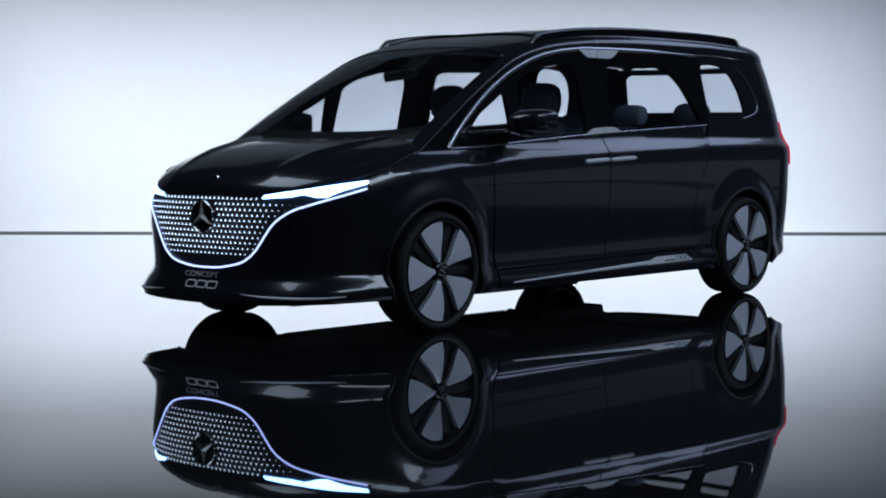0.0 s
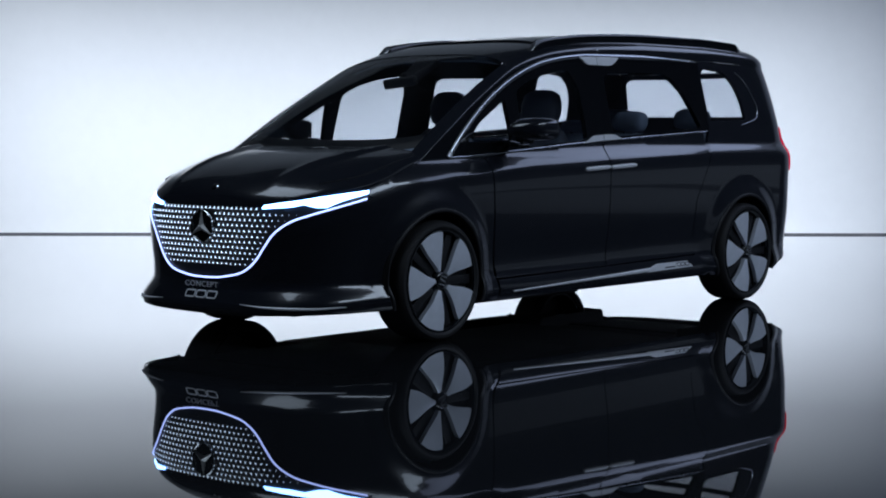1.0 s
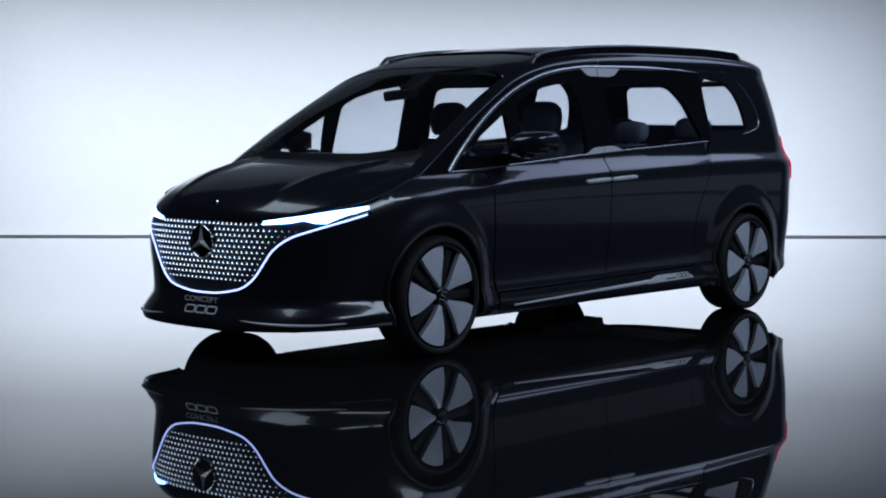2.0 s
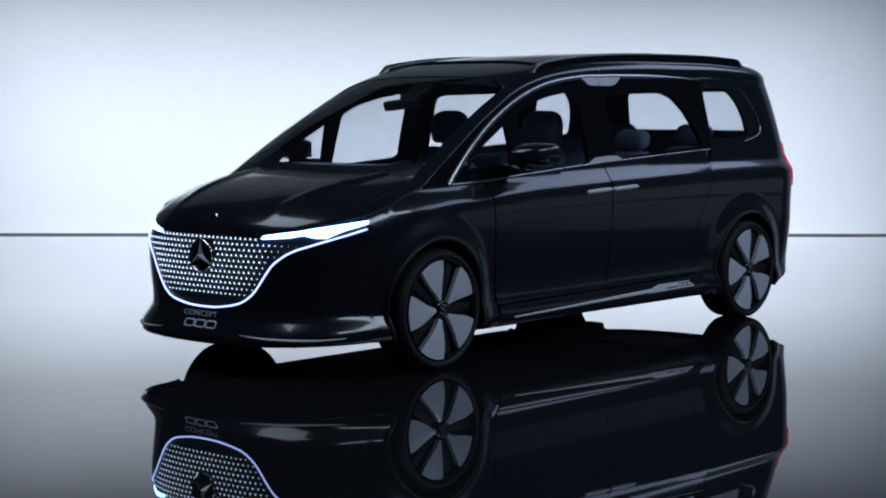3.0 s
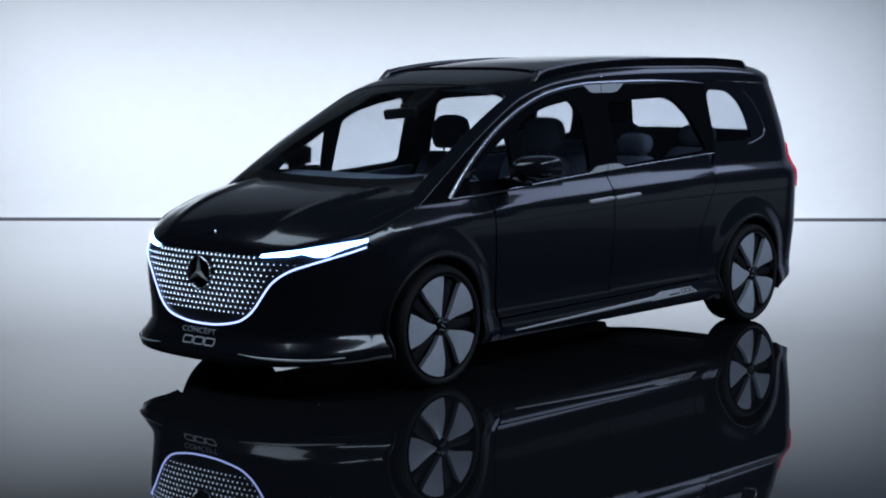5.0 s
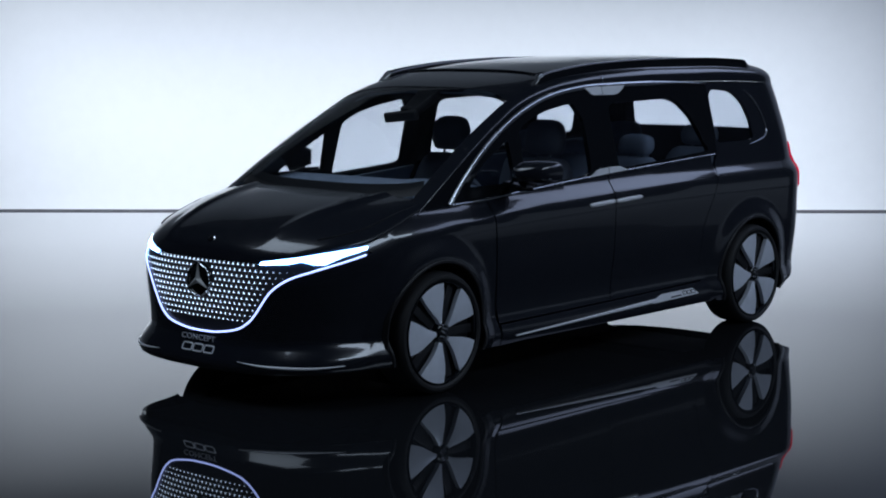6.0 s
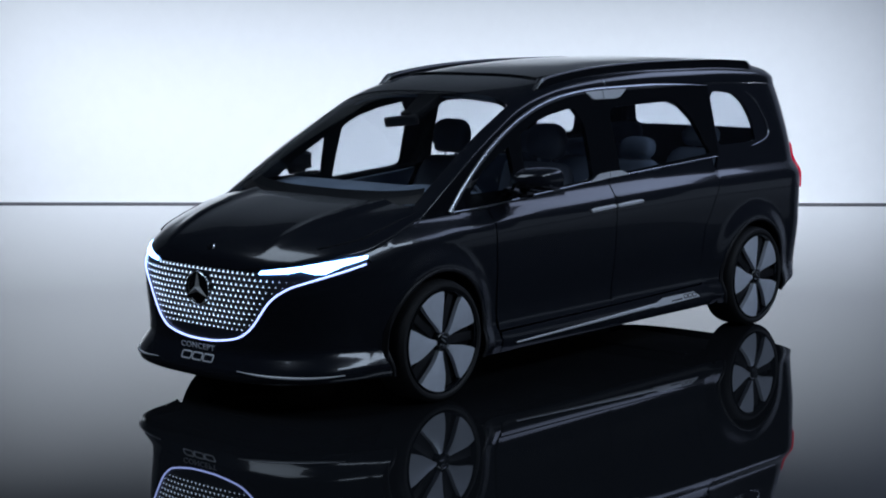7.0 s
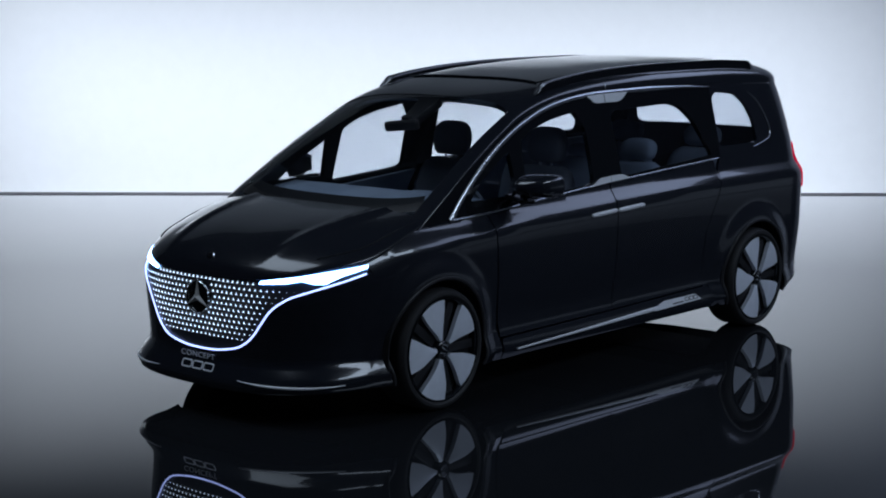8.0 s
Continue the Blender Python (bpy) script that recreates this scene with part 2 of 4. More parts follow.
def smooth_line(ctrl, n=10):
    """A smooth open line through the given points (Catmull-Rom)."""
    p = [Vector(c) for c in ctrl]
    p = [p[0] * 2 - p[1]] + p + [p[-1] * 2 - p[-2]]
    out = []
    for i in range(1, len(p) - 2):
        for k in range(n):
            t = k / n
            out.append(tuple(0.5 * (2 * p[i] + (p[i + 1] - p[i - 1]) * t + (2 * p[i - 1] - 5 * p[i] + 4 * p[i + 1] - p[i + 2]) * t * t
                                    + (3 * p[i] - p[i - 1] - 3 * p[i + 1] + p[i + 2]) * t**3)))
    return out + [tuple(ctrl[-1])]


# ---- the hall ----
def slab(name, corners, thick, mat, label, category):
    n = (corners[1] - corners[0]).cross(corners[2] - corners[0]).normalized()
    v = list(corners) + [c - n * thick for c in corners]
    f = [(0, 1, 2, 3), (7, 6, 5, 4), (0, 4, 5, 1), (1, 5, 6, 2), (2, 6, 7, 3), (3, 7, 4, 0)]
    return tagged(mesh_object(name, v, f, mat, None, "", 0), label, category, kind="structure")


HALF, DEEP, HIGH = 13.0, 27.0, 7.5
slab("floor", [at(-HALF, 0, 0), at(HALF, 0, 0), at(HALF, DEEP, 0), at(-HALF, DEEP, 0)][::-1], 0.2, FLOORM, "polished black mirror-like studio floor", "floor")
slab("wall_north", [at(-HALF, 0, 0.02), at(-HALF, 0, HIGH), at(HALF, 0, HIGH), at(HALF, 0, 0.02)][::-1], 0.3, WALLM, "plain white studio wall lit softly from above", "wall")
# unseen walls and ceiling, added to close the hall; their shade is in the colour
slab("wall_east", [at(HALF, 0, 0), at(HALF, 0, HIGH), at(HALF, DEEP, HIGH), at(HALF, DEEP, 0)][::-1], 0.3, DARKM, "unseen hall wall, its shade put into the colour", "wall")
slab("wall_west", [at(-HALF, 0, 0), at(-HALF, 0, HIGH), at(-HALF, DEEP, HIGH), at(-HALF, DEEP, 0)], 0.3, DARKM, "unseen hall wall, its shade put into the colour", "wall")
slab("wall_south", [at(-HALF, DEEP, 0), at(-HALF, DEEP, HIGH), at(HALF, DEEP, HIGH), at(HALF, DEEP, 0)], 0.3, DARKM, "unseen hall wall behind the camera, its shade put into the colour", "wall")
slab("ceiling", [at(-HALF, 0, HIGH), at(HALF, 0, HIGH), at(HALF, DEEP, HIGH), at(-HALF, DEEP, HIGH)], 0.3, DARKM, "unseen hall ceiling, its shade put into the colour", "ceiling")
slab("baseboard", [at(-HALF, 0.004, 0.0), at(-HALF, 0.004, 0.018), at(HALF, 0.004, 0.018), at(HALF, 0.004, 0.0)][::-1], 0.05, JOINT, "thin dark grey joint along the foot of the wall", "baseboard")


# ---- the car: surfaces ----
def curve(x, pts):
    """Smooth (monotone cubic) curve through a few points."""
    xs = [p[0] for p in pts]
    ys = [p[1] for p in pts]
    if x <= xs[0]:
        return ys[0]
    if x >= xs[-1]:
        return ys[-1]
    n = len(xs)
    d = [(ys[i + 1] - ys[i]) / (xs[i + 1] - xs[i]) for i in range(n - 1)]
    i = 0
    while x > xs[i + 1]:
        i += 1

    def slope(k):
        if k == 0:
            return d[0]
        if k == n - 1:
            return d[-1]
        if d[k - 1] * d[k] <= 0:
            return 0.0
        return 2 * d[k - 1] * d[k] / (d[k - 1] + d[k])

    h = xs[i + 1] - xs[i]
    s = (x - xs[i]) / h
    m0, m1 = slope(i) * h, slope(i + 1) * h
    return ((2 * s**3 - 3 * s**2 + 1) * ys[i] + (s**3 - 2 * s**2 + s) * m0
            + (3 * s**2 - 2 * s**3) * ys[i + 1] + (s**3 - s**2) * m1)


NOSE = [(0.15, -0.955), (0.2, -0.975), (0.25, -0.955), (0.33, -0.925), (0.45, -0.925), (0.62, -0.93), (0.74, -0.915), (0.8, -0.885), (0.84, -0.85), (0.9, -0.78)]
TAIL = [(0.15, 4.00), (0.22, 4.08), (0.32, 4.15), (0.45, 4.17), (0.60, 4.165), (0.85, 4.155), (1.0, 4.158), (1.18, 4.150), (1.40, 4.118), (1.62, 4.055), (1.72, 3.96)]
WIDE = [(0.15, 0.845), (0.20, 0.868), (0.245, 0.880), (0.29, 0.867), (0.35, 0.845), (0.41, 0.847), (0.5, 0.859), (0.6, 0.873), (0.7, 0.882), (0.86, 0.889), (0.93, 0.886), (0.96, 0.876), (1.0, 0.845), (1.04, 0.817), (1.10, 0.803), (1.2, 0.783), (1.4, 0.735), (1.6, 0.685), (1.7, 0.655)]
BLUNT = [(0.2, 3.15), (0.26, 3.05), (0.33, 2.9), (0.5, 2.95), (0.82, 2.85)]
LIFT = [(-0.9, -0.055), (-0.13, -0.055), (0.88, 0.0), (1.8, 0.027), (2.76, 0.05)]
LF, LR = 0.95, 0.50
RAISE = 0.007


def wide(x, z):
    """Half the body's width between the rounded ends."""
    t = min(max((z - 0.6) / 0.3, 0.0), 1.0)
    return curve(z - t * t * (3 - 2 * t) * curve(x, LIFT), WIDE)


def half_width(x, z):
    """Half the body's width at x, z."""
    b = wide(x, z)
    d = (x - curve(z, NOSE)) / LF
    if d < 1:
        p = curve(z, BLUNT)
        b *= max(0.0, 1 - (1 - max(d, 0.0)) ** p) ** (1 / p)
    d = (curve(z, TAIL) - x) / LR
    if d < 1:
        b *= max(0.0, 1 - (1 - max(d, 0.0)) ** 2.8) ** (1 / 2.8)
    return b


def front_x(y, z):
    """The nose's x at y, z."""
    p = curve(z, BLUNT)
    s = min(abs(y) / wide(-0.5, z), 1.0)
    return curve(z, NOSE) + LF * (1 - (1 - s**p) ** (1 / p))


QS = 0.75


def ring(q, z):
    """The nose and the side as one sheet: q metres from the centre line, round the corner."""
    a = abs(q)
    if a <= QS:
        x, y = front_x(a, z), a
    else:
        x = front_x(QS, z) + (a - QS) * 1.6
        y = half_width(x, z)
    return Vector((x, -y if q >= 0 else y, z + RAISE))


HUB_F, HUB_R, HUB_Y, TYRE = 0.0, 3.224, 0.914, 0.336
ARCH = 0.385
CENTRE = [(-0.90, 0.762), (-0.895, 0.784), (-0.88, 0.818), (-0.84, 0.862), (-0.76, 0.912), (-0.53, 0.996), (-0.28, 1.050), (-0.05, 1.082)]
CROWN = [(-0.15, 1.005), (-0.06, 1.062), (0.10, 1.170), (0.45, 1.394), (0.70, 1.534), (0.90, 1.630), (1.10, 1.690), (1.34, 1.735), (1.80, 1.780), (2.40, 1.806), (3.00, 1.812), (3.40, 1.800), (3.70, 1.775), (3.85, 1.748), (3.95, 1.70), (4.02, 1.62)]
BOXY = [(0.6, 0.78), (1.5, 0.60), (3.5, 0.58)]
DROP = [(-0.15, 0.06), (0.10, 0.075), (0.60, 0.095), (1.10, 0.108), (1.80, 0.130), (2.40, 0.153), (3.00, 0.167), (3.40, 0.165), (3.70, 0.150), (3.85, 0.133), (3.95, 0.115), (4.02, 0.10)]
BELT = [(-0.109, 0.985), (0.135, 0.9995), (0.66, 1.028), (1.45, 1.078), (2.87, 1.152), (3.50, 1.19)]


def flare(x, z):
    """The wheel arches' swelling and the sill's."""
    out = 0.0
    for hub in (HUB_F, HUB_R):
        r = math.hypot(x - hub, z - TYRE)
        t = min(max((0.53 - r) / 0.145, 0.0), 1.0)
        out += 0.034 * t * t * (3 - 2 * t)
    return out


def side(x, z):
    return Vector((x, -half_width(x, z) - flare(x, z), z + RAISE))


def rear(y, z):
    s = min(abs(y) / wide(4.0, z), 1.0)
    return Vector((curve(z, TAIL) - LR * (1 - (1 - s**2.8) ** (1 / 2.8)), y, z + RAISE))


def edge_z(x):
    return curve(x, CROWN) - curve(x, DROP)


def top(x, f):
    """Windscreen and roof: f from -1 (near edge) to 1 (far edge)."""
    a = f * math.pi / 2
    z0 = edge_z(x)
    k = curve(x, BOXY)
    s = math.copysign(abs(math.sin(a)) ** k, a)
    return Vector((x, s * half_width(x, z0 - RAISE), z0 + curve(x, DROP) * max(math.cos(a), 0.0) ** (k + 0.12)))


def front(q, z):
    p = ring(q, z)
    p.y += math.copysign(flare(p.x, z), p.y) if abs(q) > QS else 0.0
    return p


def q_of(x, z):
    return QS + (x - front_x(QS, z)) / 1.6


# The edge between bonnet and fender, as z against q.
SHUT = [(0.0, 0.757), (0.18, 0.757), (0.42, 0.765), (0.64, 0.800), (0.81, 0.850), (0.86, 0.912), (0.90, 0.960), (0.93, 0.985), (0.96, 0.9995)]


def bonnet(q, s):
    """q: the station along the bonnet's edge, s: across, from -1 to 1."""
    e = front(q, curve(q, SHUT))
    zc = curve(e.x, CENTRE)
    h = max(0.0, 1 - abs(s) ** 3.0) ** 0.6
    y = s * abs(e.y)
    ridge = 0.020 * math.exp(-((abs(y) - 0.38 - 0.16 * (e.x + 0.9)) / 0.034) ** 2) * min(1.0, max(0.0, (e.x + 0.86) / 0.35))
    return Vector((e.x, y, e.z + (zc - e.z) * h + ridge * (1 - s**6)))


def arch_line(hub, z0, n=26):
    """The wheel arch's edge, from its front foot over the top to its rear foot."""
    a = math.asin((TYRE - z0) / ARCH)
    return [(hub + ARCH * math.cos(t), TYRE + ARCH * math.sin(t)) for t in np.linspace(math.pi + a, -a, n)]


def arc(n0, n1, fn, k):
    return [(float(x), fn(float(x))) for x in np.linspace(n0, n1, k)]


# ---- the car: body ----
car = tagged(new("van"), "glossy black seven-seat electric van standing on a mirror floor", "car")

STRIP_LINE = smooth_line([(0.0, 0.358), (0.12, 0.363), (0.261, 0.388), (0.333, 0.424), (0.384, 0.472), (0.434, 0.540), (0.490, 0.612), (0.571, 0.673), (0.658, 0.711), (0.738, 0.746), (0.828, 0.794)], 6)
GAP = 0.004

# Nose below the light strip, round to the wheel arches.
half = list(STRIP_LINE)
foot = 0.190
half += [(q_of(-0.43, 0.80), 0.80), (q_of(-0.36, 0.62), 0.62)]
arch_f = arch_line(HUB_F, foot)
half += [(q_of(x, z), z) for x, z in reversed([p for p in arch_f if p[0] < -0.2 and p[1] < 0.60])]
half += [(0.45, 0.172), (0.2, 0.166), (0.0, 0.164)]
full = half + [(-q, z) for q, z in reversed(half[1:-1])]
panel("front_bumper", full, front, PAINT, car, step=0.03, thick=0.02)

# Grille and lamp field above the strip.
shut_f = [(q, curve(q, SHUT) - GAP) for q in np.linspace(0, 0.828, 22)]
full = [(q, z + 0.001) for q, z in STRIP_LINE] + [(q, z) for q, z in reversed(shut_f)] + [(-q, z) for q, z in shut_f[1:]] + [(-q, z + 0.001) for q, z in reversed(STRIP_LINE[1:])]
panel("grille_panel", full, front, SMOKED, car, step=0.045, thick=0.01, lift=-0.006, label="gloss black panel filled with rows of lit dots")

strip("light_strip", [(-q, z) for q, z in reversed(STRIP_LINE[1:])] + STRIP_LINE, front, 0.0095, 0.007, STRIP, car, label="thin glowing white-blue strip framing the grille")
lamp_low = [(0.41, 0.742), (0.56, 0.754), (0.616, 0.768), (0.674, 0.752), (0.713, 0.751), (0.762, 0.791), (0.822, 0.822)]
lamp_up = [(0.818, 0.838), (0.722, 0.814), (0.598, 0.786), (0.42, 0.758)]
for sgn in (1, -1):
    panel("headlight", [(q * sgn, z) for q, z in lamp_low + lamp_up], front, LAMP, car, step=0.03, thick=0.012, lift=0.004, label="slim headlight glowing white-blue")

# Bonnet.
q_end = SHUT[-1][0]


def bonnet_rows():
    verts, faces = [], []
    ss = [math.sin(t) for t in np.linspace(-math.pi / 2, math.pi / 2, 81)]
    qs = [0.0, 0.06, 0.12] + list(np.linspace(0.18, q_end, 44))
    for q in qs:
        for s in ss:
            p = bonnet(max(q, 0.004), s * 0.996)
            sweep = 0.05 * max(0.0, (q - 0.6) / (q_end - 0.6)) * (abs(s) ** 2 - 0.4)
            verts.append(p + Vector((sweep, 0, sweep * 0.35)))
    k = len(ss)
    for i in range(len(qs) - 1):
        for j in range(k - 1):
            faces.append((i * k + j, (i + 1) * k + j, (i + 1) * k + j + 1, i * k + j + 1))
    n = len(verts)
    verts += [v - Vector((0, 0, 0.03)) for v in verts]
    faces += [tuple(c + n for c in reversed(f)) for f in faces]
    m = len(qs)
    border = [(0, j) for j in range(k)] + [(i, k - 1) for i in range(1, m)] + [(m - 1, j) for j in range(k - 2, -1, -1)] + [(i, 0) for i in range(m - 2, 0, -1)]
    ids = [i * k + j for i, j in border]
    for a, b in zip(ids, ids[1:] + ids[:1]):
        faces.append((b, a, a + n, b + n))
    return verts, faces


bv, bf = bonnet_rows()
mesh_object("bonnet", bv, bf, PAINT, car, "", 40)

# Front fender.
seam_f = [(0.548, 0.30), (0.52, 0.55), (0.495, 0.80), (0.486, 0.96), (0.486, 1.012)]
fend = [(-0.46, 0.80), (-0.39, 0.60)] + [p for p in arch_f if p[1] >= 0.58 or p[0] > 0.2] + [(0.44, 0.178), (0.56, 0.178)] + [(x - GAP, z) for x, z in seam_f]
fend += arc(0.30, -0.109, lambda x: curve(x, BELT), 6)
for q in np.linspace(0.925, 0.80, 9):
    p = front(q, curve(q, SHUT) - GAP)
    fend.append((p.x, p.z - RAISE))
panel("front_fender", fend, side, PAINT, car, step=0.026, thick=0.012, lift=-0.0025, mirror=True)

# Doors.
seam_b = [(1.642, 0.262), (1.640, 0.60), (1.634, 0.943), (1.655, 1.09)]
seam_r = [(2.66, 0.30), (2.62, 0.50), (2.63, 0.70), (2.76, 0.93), (2.80, 1.0), (2.83, 1.06), (2.862, 1.15)]
SILLT = [(0.5, 0.300), (1.6, 0.315), (2.7, 0.335)]
belt = lambda x: curve(x, BELT)
fd = [(x + GAP, z) for x, z in seam_f] + arc(0.66, 1.646, belt, 10) + [(x - GAP, z) for x, z in reversed(seam_b[:-1])]
fd[0] = (0.555, 0.308)
fd[-1] = (1.638, curve(1.64, SILLT) + GAP)
panel("front_door", fd, side, PAINT, car, step=0.04, thick=0.03, mirror=True)
rd = [(1.646, curve(1.64, SILLT) + GAP)] + [(x + GAP, z) for x, z in seam_b[1:]] + arc(1.80, 2.82, belt, 8)
rd += [(x - GAP, z) for x, z in reversed(seam_r[:-1])]
rd[-1] = (2.66, curve(2.66, SILLT) + GAP)
panel("sliding_door", rd, side, PAINT, car, step=0.04, thick=0.03, mirror=True)
sill = [(0.565, 0.178), (0.75, 0.184), (2.75, foot), (2.80, 0.22), (2.70, 0.33)] + arc(2.6, 0.565, lambda x: curve(x, SILLT) - GAP, 14)
panel("sill_panel", sill, side, PAINT, car, step=0.05, thick=0.02, mirror=True)

# Rear quarter with its window, up to the roof's edge.
arch_r = arch_line(HUB_R, foot)
seam_rq = [(x + GAP, z) for x, z in seam_r]


def cut(z):
    """Where the tailgate meets the side."""
    return 0.90 * wide(4.0, z)


rear_cut = [(rear(-cut(z), z).x, float(z)) for z in np.linspace(0.29, 1.59, 18)]
quarter = [(2.80, foot)] + arch_r + rear_cut
quarter += [(float(x), edge_z(float(x)) - RAISE - 0.0005) for x in np.linspace(3.85, 2.908, 12)] + [(2.908, 1.40), (2.90, 1.165)]
quarter += list(reversed(seam_rq[:-1])) + [(2.70, 0.34)]
QWIN = rounded([(2.915, 1.230), (2.915, 1.55), (2.975, 1.588), (3.20, 1.570), (3.315, 1.495), (3.375, 1.38), (3.39, 1.245), (3.34, 1.235)], 0.05)
panel("rear_quarter", quarter, side, PAINT, car, holes=[QWIN], step=0.028, thick=0.02, mirror=True)
panel("quarter_window", [(3.17 + (x - 3.17) * 1.02, 1.4 + (z - 1.4) * 1.03) for x, z in QWIN], side, GLASS, car, step=0.08, thick=0.005, lift=-0.012, mirror=True, label="tinted side glass")

# Tailgate, rear bumper, tail lamps.
RWIN = rounded([(-0.645, 1.27), (-0.615, 1.565), (0.615, 1.565), (0.645, 1.27)], 0.06)
panel("tailgate", [(-cut(0.56), 0.56), (cut(0.56), 0.56)] + [(cut(z), float(z)) for z in np.linspace(0.7, 1.6, 8)] + [(-cut(z), float(z)) for z in np.linspace(1.6, 0.7, 8)], rear, PAINT, car, holes=[RWIN], step=0.07, thick=0.03)
panel("rear_window", [(y * 1.02, 1.41 + (z - 1.41) * 1.04) for y, z in RWIN], rear, GLASS, car, step=0.1, thick=0.005, lift=-0.015, label="tinted rear glass")
panel("rear_bumper", [(-cut(0.3), 0.29), (cut(0.3), 0.29), (cut(0.5), 0.555), (-cut(0.5), 0.555)], rear, PAINT, car, step=0.07, thick=0.03, lift=0.004)


def tail_side(u, z):
    """Round the rear corner: u from the tailgate to the side."""
    w = 0.80 * wide(4.0, z)
    if u < 0:
        return rear(-w - u, z)
    x = rear(-w, z).x - u
    return Vector((x, -half_width(x, z), z + RAISE))


for sgn in (1, -1):
    body = panel("tail_lamp", rounded([(0.0, 0.88), (0.10, 0.88), (0.13, 1.0), (0.09, 1.19), (0.0, 1.19)], 0.02), tail_side, TAILRED, car, step=0.03, thick=0.02, lift=0.010, label="upright red tail lamp with fine ribs")
    for i in range(14):
        z = 0.90 + i * 0.0205
        strip("rib", [(0.01, z), (0.05, z), (0.09, z)], tail_side, 0.007, 0.006, TAILRED, body, lift=0.009)
    if sgn == -1:
        for o in (body, *body.children):
            for v in o.data.vertices:
                v.co.y = -v.co.y
            o.data.flip_normals()

# Window frames of the doors, with openings.
FWIN = rounded([(0.85, 1.06), (0.875, 1.395), (1.0, 1.455), (1.18, 1.50), (1.42, 1.535), (1.50, 1.43), (1.50, 1.115), (1.44, 1.10)], 0.03)
TRI = rounded([(0.36, 1.095), (0.49, 1.205), (0.755, 1.345), (0.765, 1.10)], 0.02)
SWIN = rounded([(1.785, 1.122), (1.775, 1.50), (1.84, 1.525), (2.42, 1.54), (2.54, 1.51), (2.655, 1.42), (2.80, 1.20), (2.80, 1.185)], 0.035)
frame_line = arc(-0.10, 2.89, lambda x: curve(x, BELT) + 0.003, 26)
frame_line += [(2.897, 1.165), (2.905, 1.40)] + [(float(x), edge_z(float(x)) - RAISE - 0.0005) for x in np.linspace(2.905, -0.09, 40)]
panel("window_frame", frame_line, side, GLOSS, car, holes=[FWIN, TRI, SWIN], step=0.05, thick=0.03, mirror=True, label="gloss black pillars and window frames")
for poly in (FWIN, TRI, SWIN):
    cx, cz = sum(p[0] for p in poly) / len(poly), sum(p[1] for p in poly) / len(poly)
    panel("side_window", [(cx + (x - cx) * 1.03, cz + (z - cz) * 1.04) for x, z in poly], side, GLASS, car, step=0.08, thick=0.005, lift=-0.012, mirror=True, label="tinted side glass")

# Windscreen and roof.
base = [(x, f) for x, f in [(0.085, -0.64), (0.02, -0.45), (-0.02, -0.25), (-0.035, 0.0), (-0.02, 0.25), (0.02, 0.45), (0.085, 0.64)]]
head = [(0.86, 0.68), (0.90, 0.4), (0.915, 0.0), (0.90, -0.4), (0.86, -0.68)]
screen_poly = smooth_line(base, 4) + smooth_line(head, 4)
panel("windscreen", screen_poly, top, SCREEN, car, step=0.06, thick=0.006, lift=-0.003, label="wide raked windscreen of clear glass")
roof = [(-0.09, -0.9995), (-0.09, -0.66), (0.075, -0.652)] + [(0.86 - 0.0, -0.69)] + [(x + 0.004, f) for x, f in reversed(smooth_line(head, 4))] + [(0.86, 0.69), (0.075, 0.652), (-0.09, 0.66), (-0.09, 0.9995)]
roof += [(float(x), 0.9995) for x in np.linspace(0.1, 3.93, 40)] + [(3.985, 0.6), (4.0, 0.0), (3.985, -0.6)] + [(float(x), -0.9995) for x in np.linspace(3.93, 0.1, 40)]
panel("roof", roof, top, PAINT, car, step=0.06, thick=0.03)
panel("sunroof", rounded([(1.30, -0.42), (1.27, 0.0), (1.30, 0.42), (2.85, 0.44), (2.85, -0.44)], 0.04), top, SUNROOF, car, step=0.08, thick=0.006, lift=0.005, label="large dark glass roof panel")
strip("sunroof_trim", [(1.295, f) for f in np.linspace(-0.43, 0.43, 15)], top, 0.02, 0.008, GLOSS, car, lift=0.003)

# Cowl below the windscreen.
cowl = []
for f in np.linspace(-0.64, 0.64, 17):
    x = 0.075 - 0.10 * (1 - (f / 0.64) ** 2)
    cowl.append((x, f))
strip("cowl", cowl, top, 0.13, 0.006, PLASTIC, car, lift=-0.016)

# ---- brightwork ----
A_LINE = smooth_line([(0.172, 1.006), (0.30, 1.122), (0.466, 1.250), (0.64, 1.360), (0.816, 1.450), (0.98, 1.515), (1.149, 1.566), (1.33, 1.600), (1.509, 1.620), (1.68, 1.630), (2.2, 1.637), (2.6, 1.634), (2.90, 1.622)], 5)
strip("window_trim", A_LINE, side, [0.031 if p[0] < 2.3 else 0.031 - 0.024 * (p[0] - 2.3) / 0.6 for p in A_LINE], 0.010, CHROME, car, mirror=True, label="satin chrome window trim")
B_LINE = smooth_line([(0.172, 1.006), (0.40, 1.014), (0.66, 1.032), (1.05, 1.058), (1.45, 1.085), (2.0, 1.115), (2.5, 1.140), (2.87, 1.158)], 5)
strip("window_trim", B_LINE, side, [0.016 - 0.007 * max(0, p[0] - 1.2) / 1.7 for p in B_LINE], 0.009, CHROME, car, mirror=True, label="satin chrome window trim")
